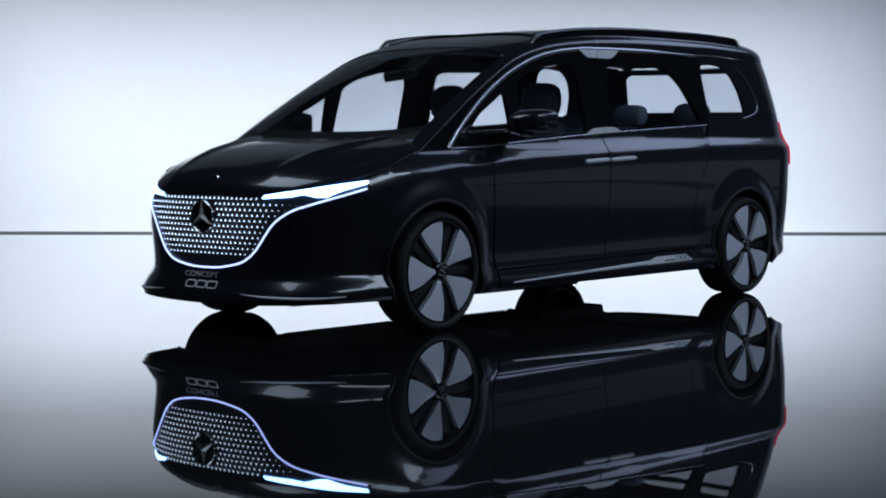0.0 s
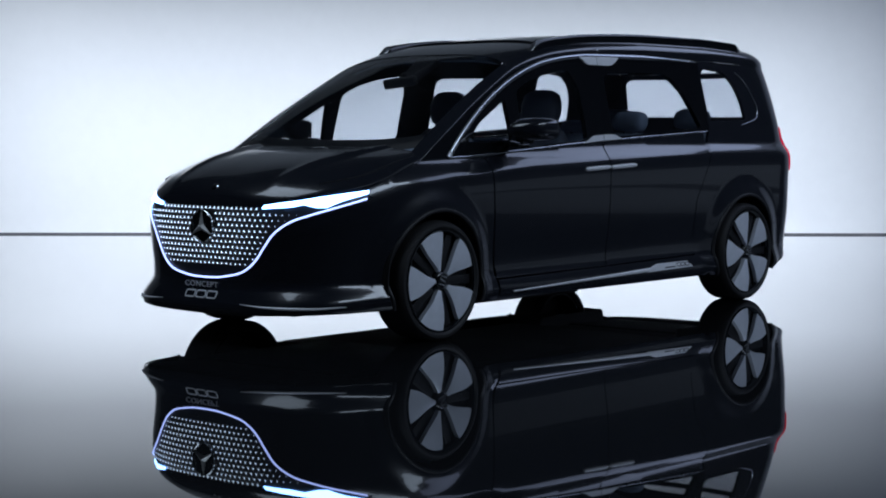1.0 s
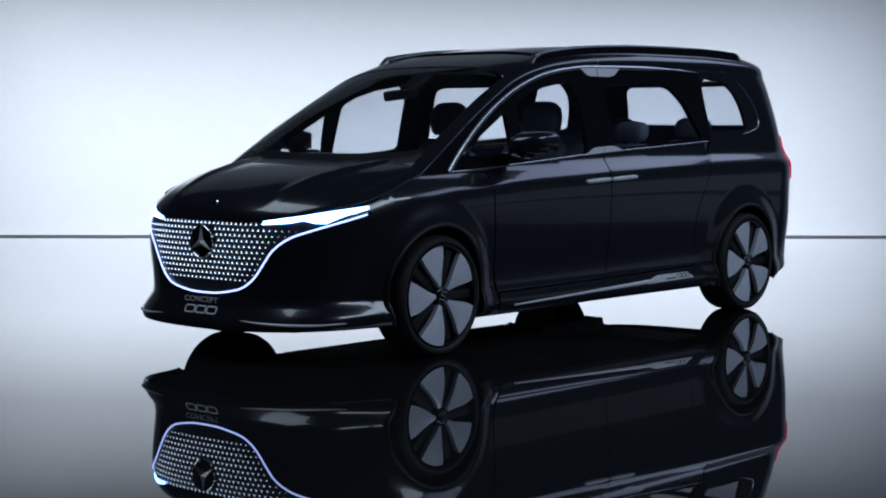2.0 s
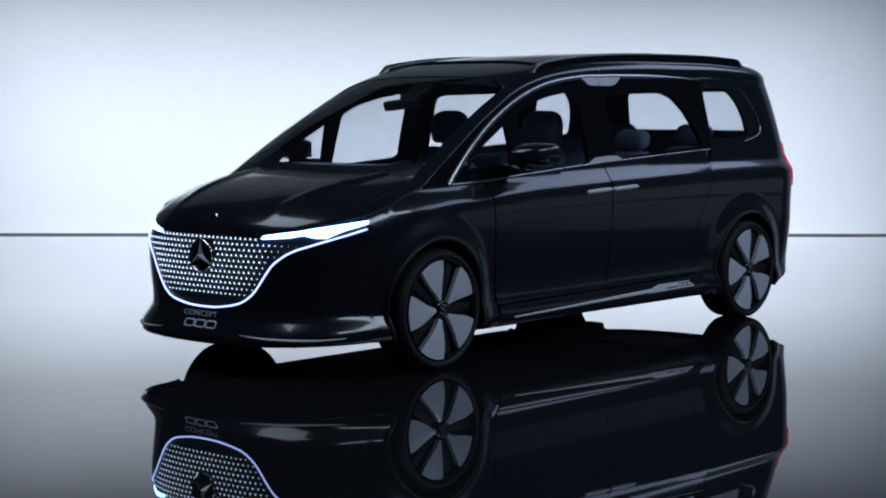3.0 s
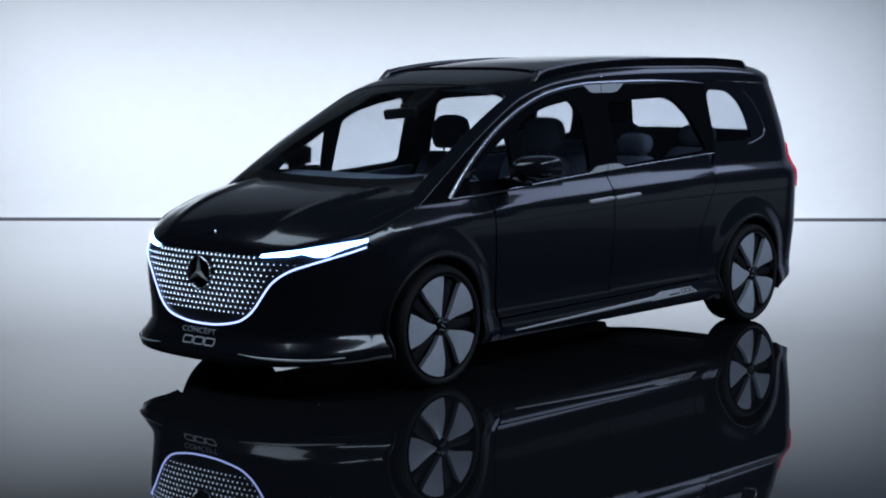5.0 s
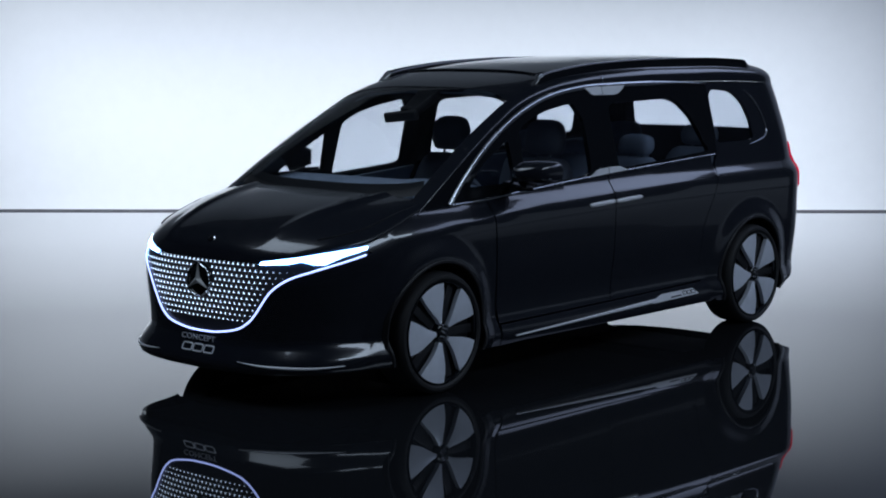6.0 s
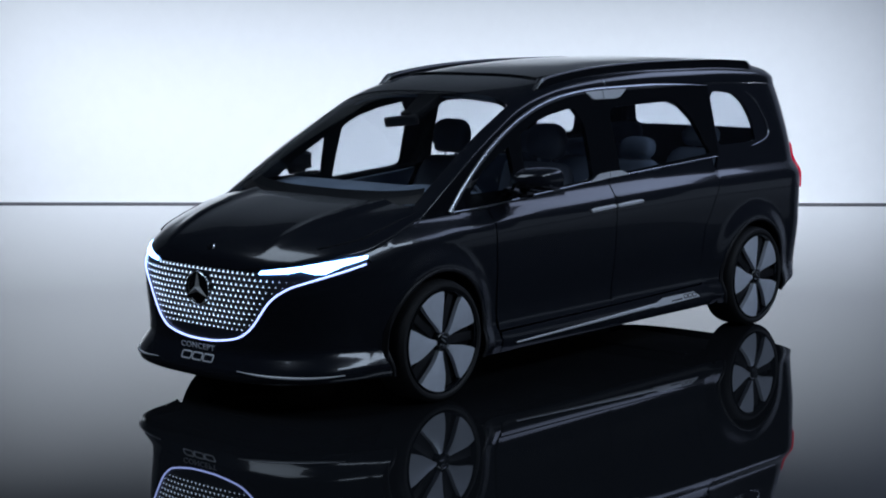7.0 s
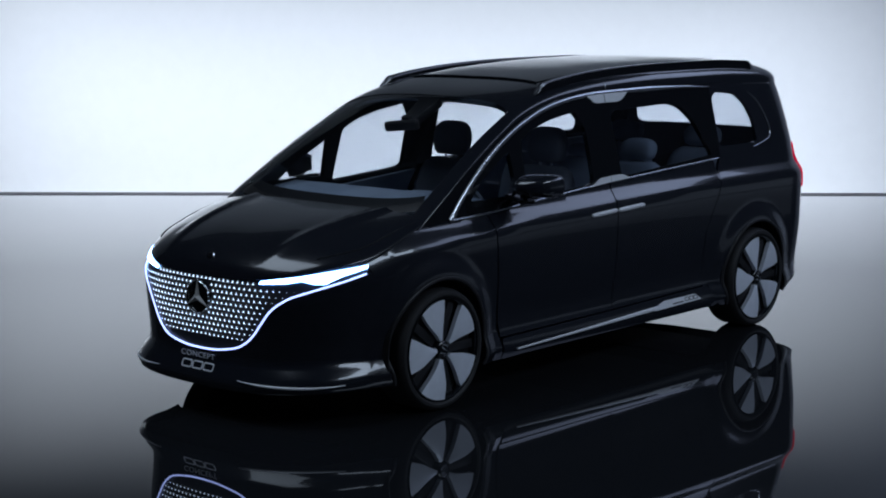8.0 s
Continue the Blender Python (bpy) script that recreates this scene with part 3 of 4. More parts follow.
for x0, x1 in ((1.48, 1.660), (1.668, 1.83)):
    a = [(x0, 1.628), (x1, 1.632), (x1, 1.577), (1.575, 1.577), (1.545, 1.585), (1.52, 1.605)] if x0 < 1.5 else [(x0, 1.632), (1.91, 1.632), (1.87, 1.605), (1.83, 1.585), (1.79, 1.577), (x0, 1.577)]
    a = [(x + 0.07, z - 0.004) for x, z in a]
    panel("trim_plate", a, side, TEXT, car, step=0.03, thick=0.008, lift=0.009, mirror=True, label="satin chrome trim plate")
    b = [(1.44, 1.082), (x1, 1.098), (x1, 1.134), (1.575, 1.130), (1.54, 1.120), (1.50, 1.100)] if x0 < 1.5 else [(x0, 1.098), (1.87, 1.108), (1.83, 1.120), (1.79, 1.134), (1.75, 1.137), (x0, 1.136)]
    panel("trim_plate", b, side, TEXT, car, step=0.03, thick=0.008, lift=0.009, mirror=True, label="satin chrome trim plate")
for x0, x1, z0, z1 in ((1.372, 1.622, 0.924, 0.935), (1.642, 1.905, 0.933, 0.944)):
    strip("door_handle", [(x0 + (x1 - x0) * t, z0 + (z1 - z0) * t) for t in (0, 0.02, 0.06, 0.3, 0.7, 0.94, 0.98, 1)], side, [0.012, 0.020, 0.026, 0.028, 0.028, 0.026, 0.020, 0.012], 0.014, TEXT, car, mirror=True, label="flush satin chrome door handle")
SILL_LINE = [(0.685 + (2.10 - 0.685) * t, 0.224 + 0.042 * t) for t in np.linspace(0, 1, 16)]
strip("sill_trim", SILL_LINE, side, [0.010 + 0.014 * i / 15 for i in range(16)], 0.007, TEXT, car, lift=0.002, mirror=True, label="satin chrome sill trim")
panel("sill_plate", [(2.06, 0.250), (2.585, 0.260), (2.53, 0.298), (2.18, 0.297), (2.12, 0.284)], side, TEXT, car, step=0.04, thick=0.01, lift=0.007, mirror=True, label="satin chrome sill plate with dark lettering")
LIP = smooth_line([(0.319, 0.226), (0.45, 0.218), (0.612, 0.214), (0.72, 0.215), (0.801, 0.222)], 6)
for sgn in (1, -1):
    strip("bumper_trim", [(q * sgn, z) for q, z in LIP], front, [0.004 + 0.010 * math.sin(math.pi * i / (len(LIP) - 1)) for i in range(len(LIP))], 0.006, TEXT, car, lift=0.002, label="thin chrome bumper blade")
QTRIM = smooth_line([(3.37, 1.570), (3.47, 1.505), (3.54, 1.395), (3.57, 1.305), (3.54, 1.255), (3.45, 1.227), (3.33, 1.205)], 5)
strip("quarter_trim", QTRIM, side, [0.004 + 0.007 * math.sin(math.pi * i / (len(QTRIM) - 1)) for i in range(len(QTRIM))], 0.006, CHROME, car, mirror=True, label="thin chrome edge round the quarter glass")
for sgn in (1, -1):
    groove = [bonnet(q, sgn * s) for q, s in smooth_line([(0.70, 0.90), (0.78, 0.915), (0.85, 0.925), (0.90, 0.94), (0.935, 0.95), (0.957, 0.93), (0.96, 0.88)], 5)]
    gvs, gfs = [], []
    for i, p in enumerate(groove):
        tan = (groove[min(i + 1, len(groove) - 1)] - groove[max(i - 1, 0)]).normalized()
        sd = Vector((0, 0, 1)).cross(tan).normalized() * 0.003
        gvs += [p + sd + Vector((0, 0, 0.003)), p - sd + Vector((0, 0, 0.003)), p - sd - Vector((0, 0, 0.004)), p + sd - Vector((0, 0, 0.004))]
    for i in range(len(groove) - 1):
        for c in range(4):
            d = (c + 1) % 4
            gfs.append((i * 4 + c, i * 4 + d, i * 4 + 4 + d, i * 4 + 4 + c))
    mesh_object("bonnet_seal", gvs, gfs, PLASTIC, car, "dark bonnet shut line", 0)
# roof-side seam; the chrome strip stands in for the light reflected along it
strip("roof_joint", [(1.77, f) for f in (-0.985, -0.95, -0.9, -0.85, -0.8)], top, 0.005, 0.003, CHROME, car, label="thin joint in the roof side, its glint put in as chrome")

# ---- wheels ----
def lathe(profile, n, mat, name, parent, label="", smooth=35):
    """Turn a closed (radius, y) outline round the y axis."""
    verts, faces = [], []
    k = len(profile)
    for i in range(n):
        a = 2 * math.pi * i / n
        verts += [(r * math.sin(a), y, r * math.cos(a)) for r, y in profile]
    for i in range(n):
        j = (i + 1) % n
        for c in range(k):
            d = (c + 1) % k
            faces.append((i * k + c, i * k + d, j * k + d, j * k + c))
    return mesh_object(name, verts, faces, mat, parent, label, smooth)


def make_wheel():
    R = 0.283
    rim = lathe([(R + 0.004, 0.004), (R, -0.006), (R - 0.006, -0.006), (R - 0.012, 0.004), (R - 0.016, 0.05), (R - 0.016, 0.20), (R + 0.004, 0.20)], 72, GLOSS, "wheel", None, "five-spoke silver and black alloy wheel")
    lathe([(0.288, 0.000), (0.300, -0.008), (0.315, -0.006), (0.328, 0.008), (TYRE - 0.001, 0.03), (TYRE, 0.06), (TYRE, 0.17), (TYRE - 0.001, 0.195), (0.328, 0.215), (0.31, 0.225), (0.288, 0.215)], 80, RUBBER, "tyre", rim, "low-profile black tyre")
    disc = lathe([(0.0, 0.040), (R - 0.014, 0.046), (R - 0.014, 0.07), (0.0, 0.07)], 48, PLASTIC, "wheel_backing", rim, "black inner wheel disc")
    for k in range(5):
        mid = 55 + 72 * k
        # each spoke is a broad blade, wide at the rim, narrow at the hub
        rows = []
        for r, a0, a1, y in ((0.055, -11, 11, -0.004), (0.085, -15, 12, -0.007), (0.13, -20, 14.5, -0.009), (0.18, -22.5, 17.5, -0.009), (0.225, -22.5, 19.5, -0.006), (0.262, -21.5, 19.8, -0.002), (0.281, -21, 19.8, 0.0)):
            row = []
            for t in np.linspace(0, 1, 9):
                a = radians(mid + a0 + (a1 - a0) * t)
                sag = 0.005 * math.sin(math.pi * t)
                row.append(Vector((r * math.sin(a), y - sag * 0.6 + 0.006 * (t - 0.5), r * math.cos(a))))
            rows.append(row)
        verts = [p for row in rows for p in row]
        n = len(verts)
        w = 9
        faces = []
        for i in range(len(rows) - 1):
            for j in range(w - 1):
                faces.append((i * w + j, i * w + j + 1, (i + 1) * w + j + 1, (i + 1) * w + j))
        verts += [p + Vector((0, 0.028, 0)) for p in verts]
        faces += [tuple(c + n for c in reversed(f)) for f in faces]
        m = len(rows)
        ring_ids = list(range(w)) + [i * w + w - 1 for i in range(1, m)] + [(m - 1) * w + j for j in range(w - 2, -1, -1)] + [i * w for i in range(m - 2, 0, -1)]
        for a, b in zip(ring_ids, ring_ids[1:] + ring_ids[:1]):
            faces.append((b, a, a + n, b + n))
        mesh_object("spoke", verts, faces, RIM, rim, "broad silver blade spoke", 35)
        # dark inner rib beside each blade
        bm = bmesh.new()
        a = radians(mid + 36)
        block(bm, (0.165 * math.sin(a), 0.026, 0.165 * math.cos(a)), (0.05, 0.014, 0.20), (0, math.degrees(a), 0), 0.005)
        part("inner_rib", bm, PLASTIC, rim, "gloss black inner rib")
    lathe([(0.0, -0.008), (0.034, -0.007), (0.044, -0.003), (0.052, 0.006), (0.056, 0.03), (0.0, 0.03)], 40, GLOSS, "hub_cap", rim, "gloss black hub cap")
    bm = bmesh.new()
    for dz, a in ((0.022, 20), (0.0, 38), (-0.022, 20)):
        block(bm, (dz * 0.35, -0.0100, dz), (0.052, 0.006, 0.012), (0, a, 0), 0.002)
    part("hub_mark", bm, BRIGHT, rim, "small chrome mark")
    return rim


wheel = make_wheel()
wheel.parent = car
wheel.location = (HUB_F, -HUB_Y, TYRE)
for x, y, turn in ((HUB_R, -HUB_Y, 0), (HUB_F, HUB_Y, 180), (HUB_R, HUB_Y, 180)):
    copy_thing(wheel, pose(x, y, TYRE, 0, 0, turn))


def arch_rim(hub):
    pts = arch_line(hub, 0.19, 40)
    strip("arch_lip", pts, side, 0.022, 0.010, PLASTIC, car, mirror=True, label="black wheel-arch lip")
    for sgn in (1, -1):
        verts, faces = [], []
        ang = np.linspace(math.radians(200), math.radians(-20), 30)
        for a in ang:
            for y in (0.60, 0.885):
                verts.append((hub + (ARCH + 0.012) * math.cos(a), -sgn * y, TYRE + (ARCH + 0.012) * math.sin(a)))
        for a in ang:
            for y in (0.60, 0.885):
                verts.append((hub + (ARCH + 0.02) * math.cos(a), -sgn * y, TYRE + (ARCH + 0.02) * math.sin(a)))
        n = 2 * len(ang)
        for i in range(len(ang) - 1):
            f = (2 * i, 2 * i + 1, 2 * i + 3, 2 * i + 2)
            faces += [f, tuple(c + n for c in reversed(f))]
            faces += [(2 * i, 2 * i + 2, 2 * i + 2 + n, 2 * i + n), (2 * i + 1, 2 * i + 1 + n, 2 * i + 3 + n, 2 * i + 3)]
        faces += [(0, n, n + 1, 1), (n - 2, n - 1, 2 * n - 1, 2 * n - 2)]
        # the well's inner wall
        k = len(verts)
        for y in (0.60, 0.585):
            verts += [(hub + (ARCH + 0.012) * math.cos(a), -sgn * y, TYRE + (ARCH + 0.012) * math.sin(a)) for a in ang]
        m = len(ang)
        faces += [tuple(range(k, k + m)), tuple(range(k + 2 * m - 1, k + m - 1, -1))]
        mesh_object("arch_liner", verts, faces, PLASTIC, car, "black wheel-arch liner", 40)


arch_rim(HUB_F)
arch_rim(HUB_R)

# Underbody with axle.
bm = bmesh.new()
block(bm, (1.6, 0, 0.30), (2.35, 1.60, 0.10), bevel=0.02)
block(bm, (0.92, 0, 0.225), (1.0, 1.62, 0.11), bevel=0.02)
block(bm, (-0.60, 0, 0.21), (0.45, 1.20, 0.07), bevel=0.02)
block(bm, (0.05, 0, 0.265), (1.1, 1.14, 0.21), bevel=0.02)
block(bm, (3.22, 0, 0.36), (1.1, 1.14, 0.16), bevel=0.02)
block(bm, (3.80, 0, 0.36), (0.35, 1.2, 0.10), bevel=0.02)
for x in (HUB_F, HUB_R):
    block(bm, (x, 0, TYRE - 0.03), (0.09, 1.5, 0.07), bevel=0.02)
part("underbody", bm, UNDER, car, "black underbody")

# ---- roof rails ----
def roof_rail(sgn):
    line = smooth_line([(1.10, 0.66), (1.22, 0.645), (1.45, 0.63), (1.9, 0.62), (2.6, 0.62), (3.1, 0.625), (3.45, 0.635), (3.58, 0.645)], 6)
    pts, nrm = [top(x, -f * sgn) for x, f in line], [facing(top, x, -f * sgn) for x, f in line]
    verts, faces = [], []
    n = len(pts)
    prof = [(-0.5, 0), (-0.48, 0.7), (-0.25, 1), (0.25, 1), (0.48, 0.7), (0.5, 0)]
    k = len(prof)
    for i in range(n):
        t = i / (n - 1)
        rise = min(1.0, t / 0.16, (1 - t) / 0.13)
        rise = rise * rise * (3 - 2 * rise)
        tan = (pts[min(i + 1, n - 1)] - pts[max(i - 1, 0)]).normalized()
        sd = Vector((0, 0, 1)).cross(tan).normalized()
        for s, h in prof:
            low = -0.03 if h == 0 else -0.012 + (0.058 * rise) * h
            verts.append(pts[i] + sd * s * (0.022 + 0.02 * rise) + Vector((0, 0, low)))
    for i in range(n - 1):
        for c in range(k):
            d = (c + 1) % k
            faces.append((i * k + c, i * k + d, (i + 1) * k + d, (i + 1) * k + c))
    faces += [tuple(range(k - 1, -1, -1)), tuple(range((n - 1) * k, n * k))]
    rail = mesh_object("roof_rail", verts, faces, GLOSS, car, "gloss black roof rail", 50)
    cap = [pts[i] for i in range(0, int(n * 0.18))]
    cv, cf = [], []
    for i, p in enumerate(cap):
        t = i / (n - 1)
        rise = min(1.0, t / 0.16)
        rise = rise * rise * (3 - 2 * rise)
        for s, h in ((-0.44, 0.75), (-0.22, 1.06), (0.22, 1.06), (0.44, 0.75)):
            cv.append(p + Vector((0, s * (0.022 + 0.02 * rise), -0.010 + 0.058 * rise * h)))
    for i in range(len(cap) - 1):
        for c in range(3):
            cf.append((i * 4 + c, i * 4 + c + 1, i * 4 + c + 5, i * 4 + c + 4))
    mesh_object("rail_cap", cv, cf, CHROME, rail, "silver-grey front end of the rail", 50)


roof_rail(1)
roof_rail(-1)

# ---- door mirrors ----
def door_mirror(sgn):
    verts, faces = [], []
    # a rounded housing, from the leading tip to the flat glass at the back
    rows = [(0.575, 0.02, 0.012), (0.59, 0.055, 0.036), (0.62, 0.085, 0.054), (0.67, 0.10, 0.069), (0.73, 0.105, 0.073), (0.775, 0.104, 0.072), (0.795, 0.10, 0.068)]
    m = 20
    for x, w, h in rows:
        for k in range(m):
            a = 2 * math.pi * k / m
            c, s = math.cos(a), math.sin(a)
            y = math.copysign(abs(c) ** 0.5, c) * w * 1.08
            z = math.copysign(abs(s) ** 0.55, s) * h * 0.95
            if z < 0:
                z *= 0.9
            verts.append((x + 0.012 * (y / 0.12), -sgn * (1.005 - (0.03 if x < 0.6 else 0.0) + y), 1.172 + z + 0.02 * (0.62 - x if x < 0.62 else 0)))
    for i in range(len(rows) - 1):
        for k in range(m):
            j = (k + 1) % m
            f = (i * m + k, i * m + j, (i + 1) * m + j, (i + 1) * m + k)
            faces.append(f if sgn < 0 else tuple(reversed(f)))
    faces += [tuple(range(m)), tuple(range((len(rows) - 1) * m, len(rows) * m))]
    house = mesh_object("door_mirror", verts, faces, PAINT, car, "gloss black door mirror with a chrome blade", 45)
    bm = bmesh.new()
    block(bm, (0.70, -sgn * 0.87, 1.092), (0.12, 0.14, 0.022), (14 * sgn, 0, 0), 0.008)
    block(bm, (0.70, -sgn * 0.945, 1.115), (0.11, 0.06, 0.04), (24 * sgn, 0, 0), 0.012)
    part("mirror_arm", bm, GLOSS, house)
    bm = bmesh.new()
    block(bm, (0.797, -sgn * 1.0, 1.172), (0.004, 0.18, 0.10), bevel=0.0015)
    part("mirror_glass", bm, BRIGHT, house)
    bm = bmesh.new()
    block(bm, (0.735, -sgn * 1.106, 1.146), (0.115, 0.014, 0.013), (0, -3, 0), 0.006)
    part("mirror_blade", bm, CHROME, house, "thin satin chrome blade")


door_mirror(1)
door_mirror(-1)

# ---- grille dots, emblem, lettering ----
def in_field(q, z):
    a = abs(q)
    lo = None
    for (q0, z0), (q1, z1) in zip(STRIP_LINE, STRIP_LINE[1:]):
        if q0 <= a <= q1:
            lo = z0 + (z1 - z0) * (a - q0) / max(q1 - q0, 1e-6)
    if lo is None:
        return False
    hi = curve(a, SHUT) - 0.012
    if a > 0.40:
        hi = min(hi, 0.738)
    return lo + 0.022 < z < hi and math.hypot(q, z - 0.637) > 0.098


gv, gf = [], []
pitch_z, pitch_q = 0.0300, 0.0340
row = 0
z = 0.738
while z > 0.43:
    for c in range(-34, 35):
        q = (c + 0.5 * (row % 2)) * pitch_q
        if not in_field(q, z):
            continue
        a = abs(q)
        fade = 1.0
        for (q0, z0), (q1, z1) in zip(STRIP_LINE, STRIP_LINE[1:]):
            if q0 <= a <= q1:
                fade = min(1.0, 0.40 + (z - (z0 + (z1 - z0) * (a - q0) / max(q1 - q0, 1e-6)) - 0.02) * 6.5)
        fade *= 1.0 if a < 0.42 else max(0.45, 1 - (a - 0.42) * 3)
        size = 0.0086 * fade
        k = len(gv)
        # three little arms from a middle, like a caltrop
        ring_pts = []
        for i in range(6):
            ang = math.pi / 2 + i * math.pi / 3
            r = size if i % 2 == 0 else size * 0.20
            ring_pts.append((q + r * math.cos(ang), z + r * math.sin(ang)))
        for u, v in ring_pts:
            p = front(u, v)
            gv.append(p + facing(front, u, v) * -0.004)
        for u, v in ring_pts:
            gv.append(front(u, v) + facing(front, u, v) * 0.0)
        gv.append(front(q, z) + facing(front, q, z) * 0.003)
        for i in range(6):
            j = (i + 1) % 6
            gf += [(k + i, k + j, k + 6 + j, k + 6 + i), (k + 6 + i, k + 6 + j, k + 12)]
    z -= pitch_z
    row += 1
tagged(mesh_object("grille_light", gv, gf, DOTS, car, "rows of tiny three-armed white lights", 0), kind="stuff")

EMB = Vector((front(0, 0.637).x - 0.004, 0, 0.637 + RAISE))
disc = lathe([(0.0, -0.012), (0.078, -0.010), (0.088, -0.004), (0.092, 0.006), (0.0, 0.006)], 48, GLOSS, "emblem", car, "round black emblem with three chrome arms")
disc.matrix_world = Matrix.Translation(EMB) @ Matrix.Rotation(radians(-90), 4, "Z")
lathe([(0.084, -0.013), (0.087, -0.016), (0.090, -0.013), (0.090, -0.006), (0.084, -0.006)], 48, BRIGHT, "emblem_ring", disc, "thin chrome ring")
ev, ef = [], []
for i in range(3):
    a = radians(90 + 120 * i)
    tip = Vector((0, math.cos(a), math.sin(a))) * 0.086
    b1 = Vector((0, math.cos(a + 1.05), math.sin(a + 1.05))) * 0.020
    b2 = Vector((0, math.cos(a - 1.05), math.sin(a - 1.05))) * 0.020
    k = len(ev)
    ev += [EMB + Vector((-0.030, 0, 0)), EMB + b1 + Vector((-0.014, 0, 0)), EMB + b2 + Vector((-0.014, 0, 0)), EMB + tip + Vector((-0.014, 0, 0)),
           EMB + b1 + Vector((-0.008, 0, 0)), EMB + b2 + Vector((-0.008, 0, 0)), EMB + tip + Vector((-0.008, 0, 0))]
    ef += [(k, k + 1, k + 3), (k, k + 3, k + 2), (k + 1, k + 4, k + 6, k + 3), (k + 3, k + 6, k + 5, k + 2), (k, k + 2, k + 5, k + 4, k + 1)]
mesh_object("emblem_arms", ev, ef, EMBLEM, car, "three plain chrome arms", 0)


def lettering(name, words, size, place, mat, parent, label, stretch=1.0, turn=None):
    cu = bpy.data.curves.new(name, "FONT")
    cu.body, cu.size, cu.extrude, cu.align_x, cu.align_y = words, size, 0.0015, "CENTER", "CENTER"
    cu.space_character = 1.06
    tmp = bpy.data.objects.new(name, cu)
    scene.collection.objects.link(tmp)
    bpy.context.view_layer.update()
    me = bpy.data.meshes.new_from_object(tmp.evaluated_get(bpy.context.evaluated_depsgraph_get()))
    bpy.data.objects.remove(tmp)
    for v in me.vertices:
        v.co.x *= stretch
    me.materials.clear()
    me.materials.append(mat)
    ob = new(name, me)
    ob.parent = parent
    ob.matrix_world = place @ (turn or Matrix.Identity(4))
    return tagged(ob, label)


# Lettering on the nose: read from in front, so its right runs to -y.
face = Matrix(((0, 0, -1, 0), (-1, 0, 0, 0), (0, 1, 0, 0), (0, 0, 0, 1)))
lettering("lettering", "CONCEPT", 0.042, Matrix.Translation((front(0, 0.312).x - 0.005, 0.02, 0.318 + RAISE)) @ face, TEXT, car, "silver lettering on the nose", 1.35)


def bars(name, u0, u1, v0, v1, count, surf, mat, parent, lift, label, weight):
    """Plain framed bars standing in for a model mark."""
    step = (u1 - u0) / count
    for i in range(count):
        a, b = u0 + step * i + step * 0.07, u0 + step * (i + 1) - step * 0.07
        line = dense(rounded([(a, v0), (b, v0), (b, v1), (a, v1)], min(abs(v1 - v0), abs(b - a)) * 0.3, 3), 0.02)
        strip(name, line, surf, weight, 0.002, mat, parent, lift=lift, label=label, closed=True)


bars("mark_bar", -0.135, 0.125, 0.248, 0.283, 3, front, TEXT, car, 0.001, "silver framed bar", 0.0085)
bars("sill_mark", 2.40, 2.55, 0.269, 0.289, 3, side, PLASTIC, car, 0.007, "dark framed bar", 0.005)
strip("sill_mark", [(2.26, 0.267), (2.38, 0.269)], side, 0.008, 0.001, PLASTIC, car, lift=0.0075, label="dark bar")
bm = bmesh.new()
bmesh.ops.create_cone(bm, cap_ends=True, segments=28, radius1=0.024, radius2=0.021, depth=0.007)
bd = part("bonnet_badge", bm, BRIGHT, car, "small round chrome badge on the bonnet")
bd.matrix_world = pose(-0.845, 0, curve(-0.845, CENTRE) + 0.004, 0, -28, 0)
bm = bmesh.new()
block(bm, (0, 0, 0.0045), (0.026, 0.009, 0.003), (0, 0, 30), 0.001)
part("badge_mark", bm, GLOSS, bd)

# ---- interior ----
def pad(name, rows, mat, parent, label=""):
    """A cushion from rounded-rectangle rows: (centre, half width in y, half depth in x, roundness)."""
    verts, faces = [], []
    m = 24
    for (x, y, z), w, d, p in rows:
        for k in range(m):
            a = 2 * math.pi * k / m
            c, s = math.cos(a), math.sin(a)
            verts.append((x + math.copysign(abs(c) ** p, c) * d, y + math.copysign(abs(s) ** p, s) * w, z))
    for i in range(len(rows) - 1):
        for k in range(m):
            j = (k + 1) % m
            faces.append((i * m + k, i * m + j, (i + 1) * m + j, (i + 1) * m + k))
    faces += [tuple(range(m - 1, -1, -1)), tuple(range((len(rows) - 1) * m, len(rows) * m))]
    return mesh_object(name, verts, faces, mat, parent, label, 55)


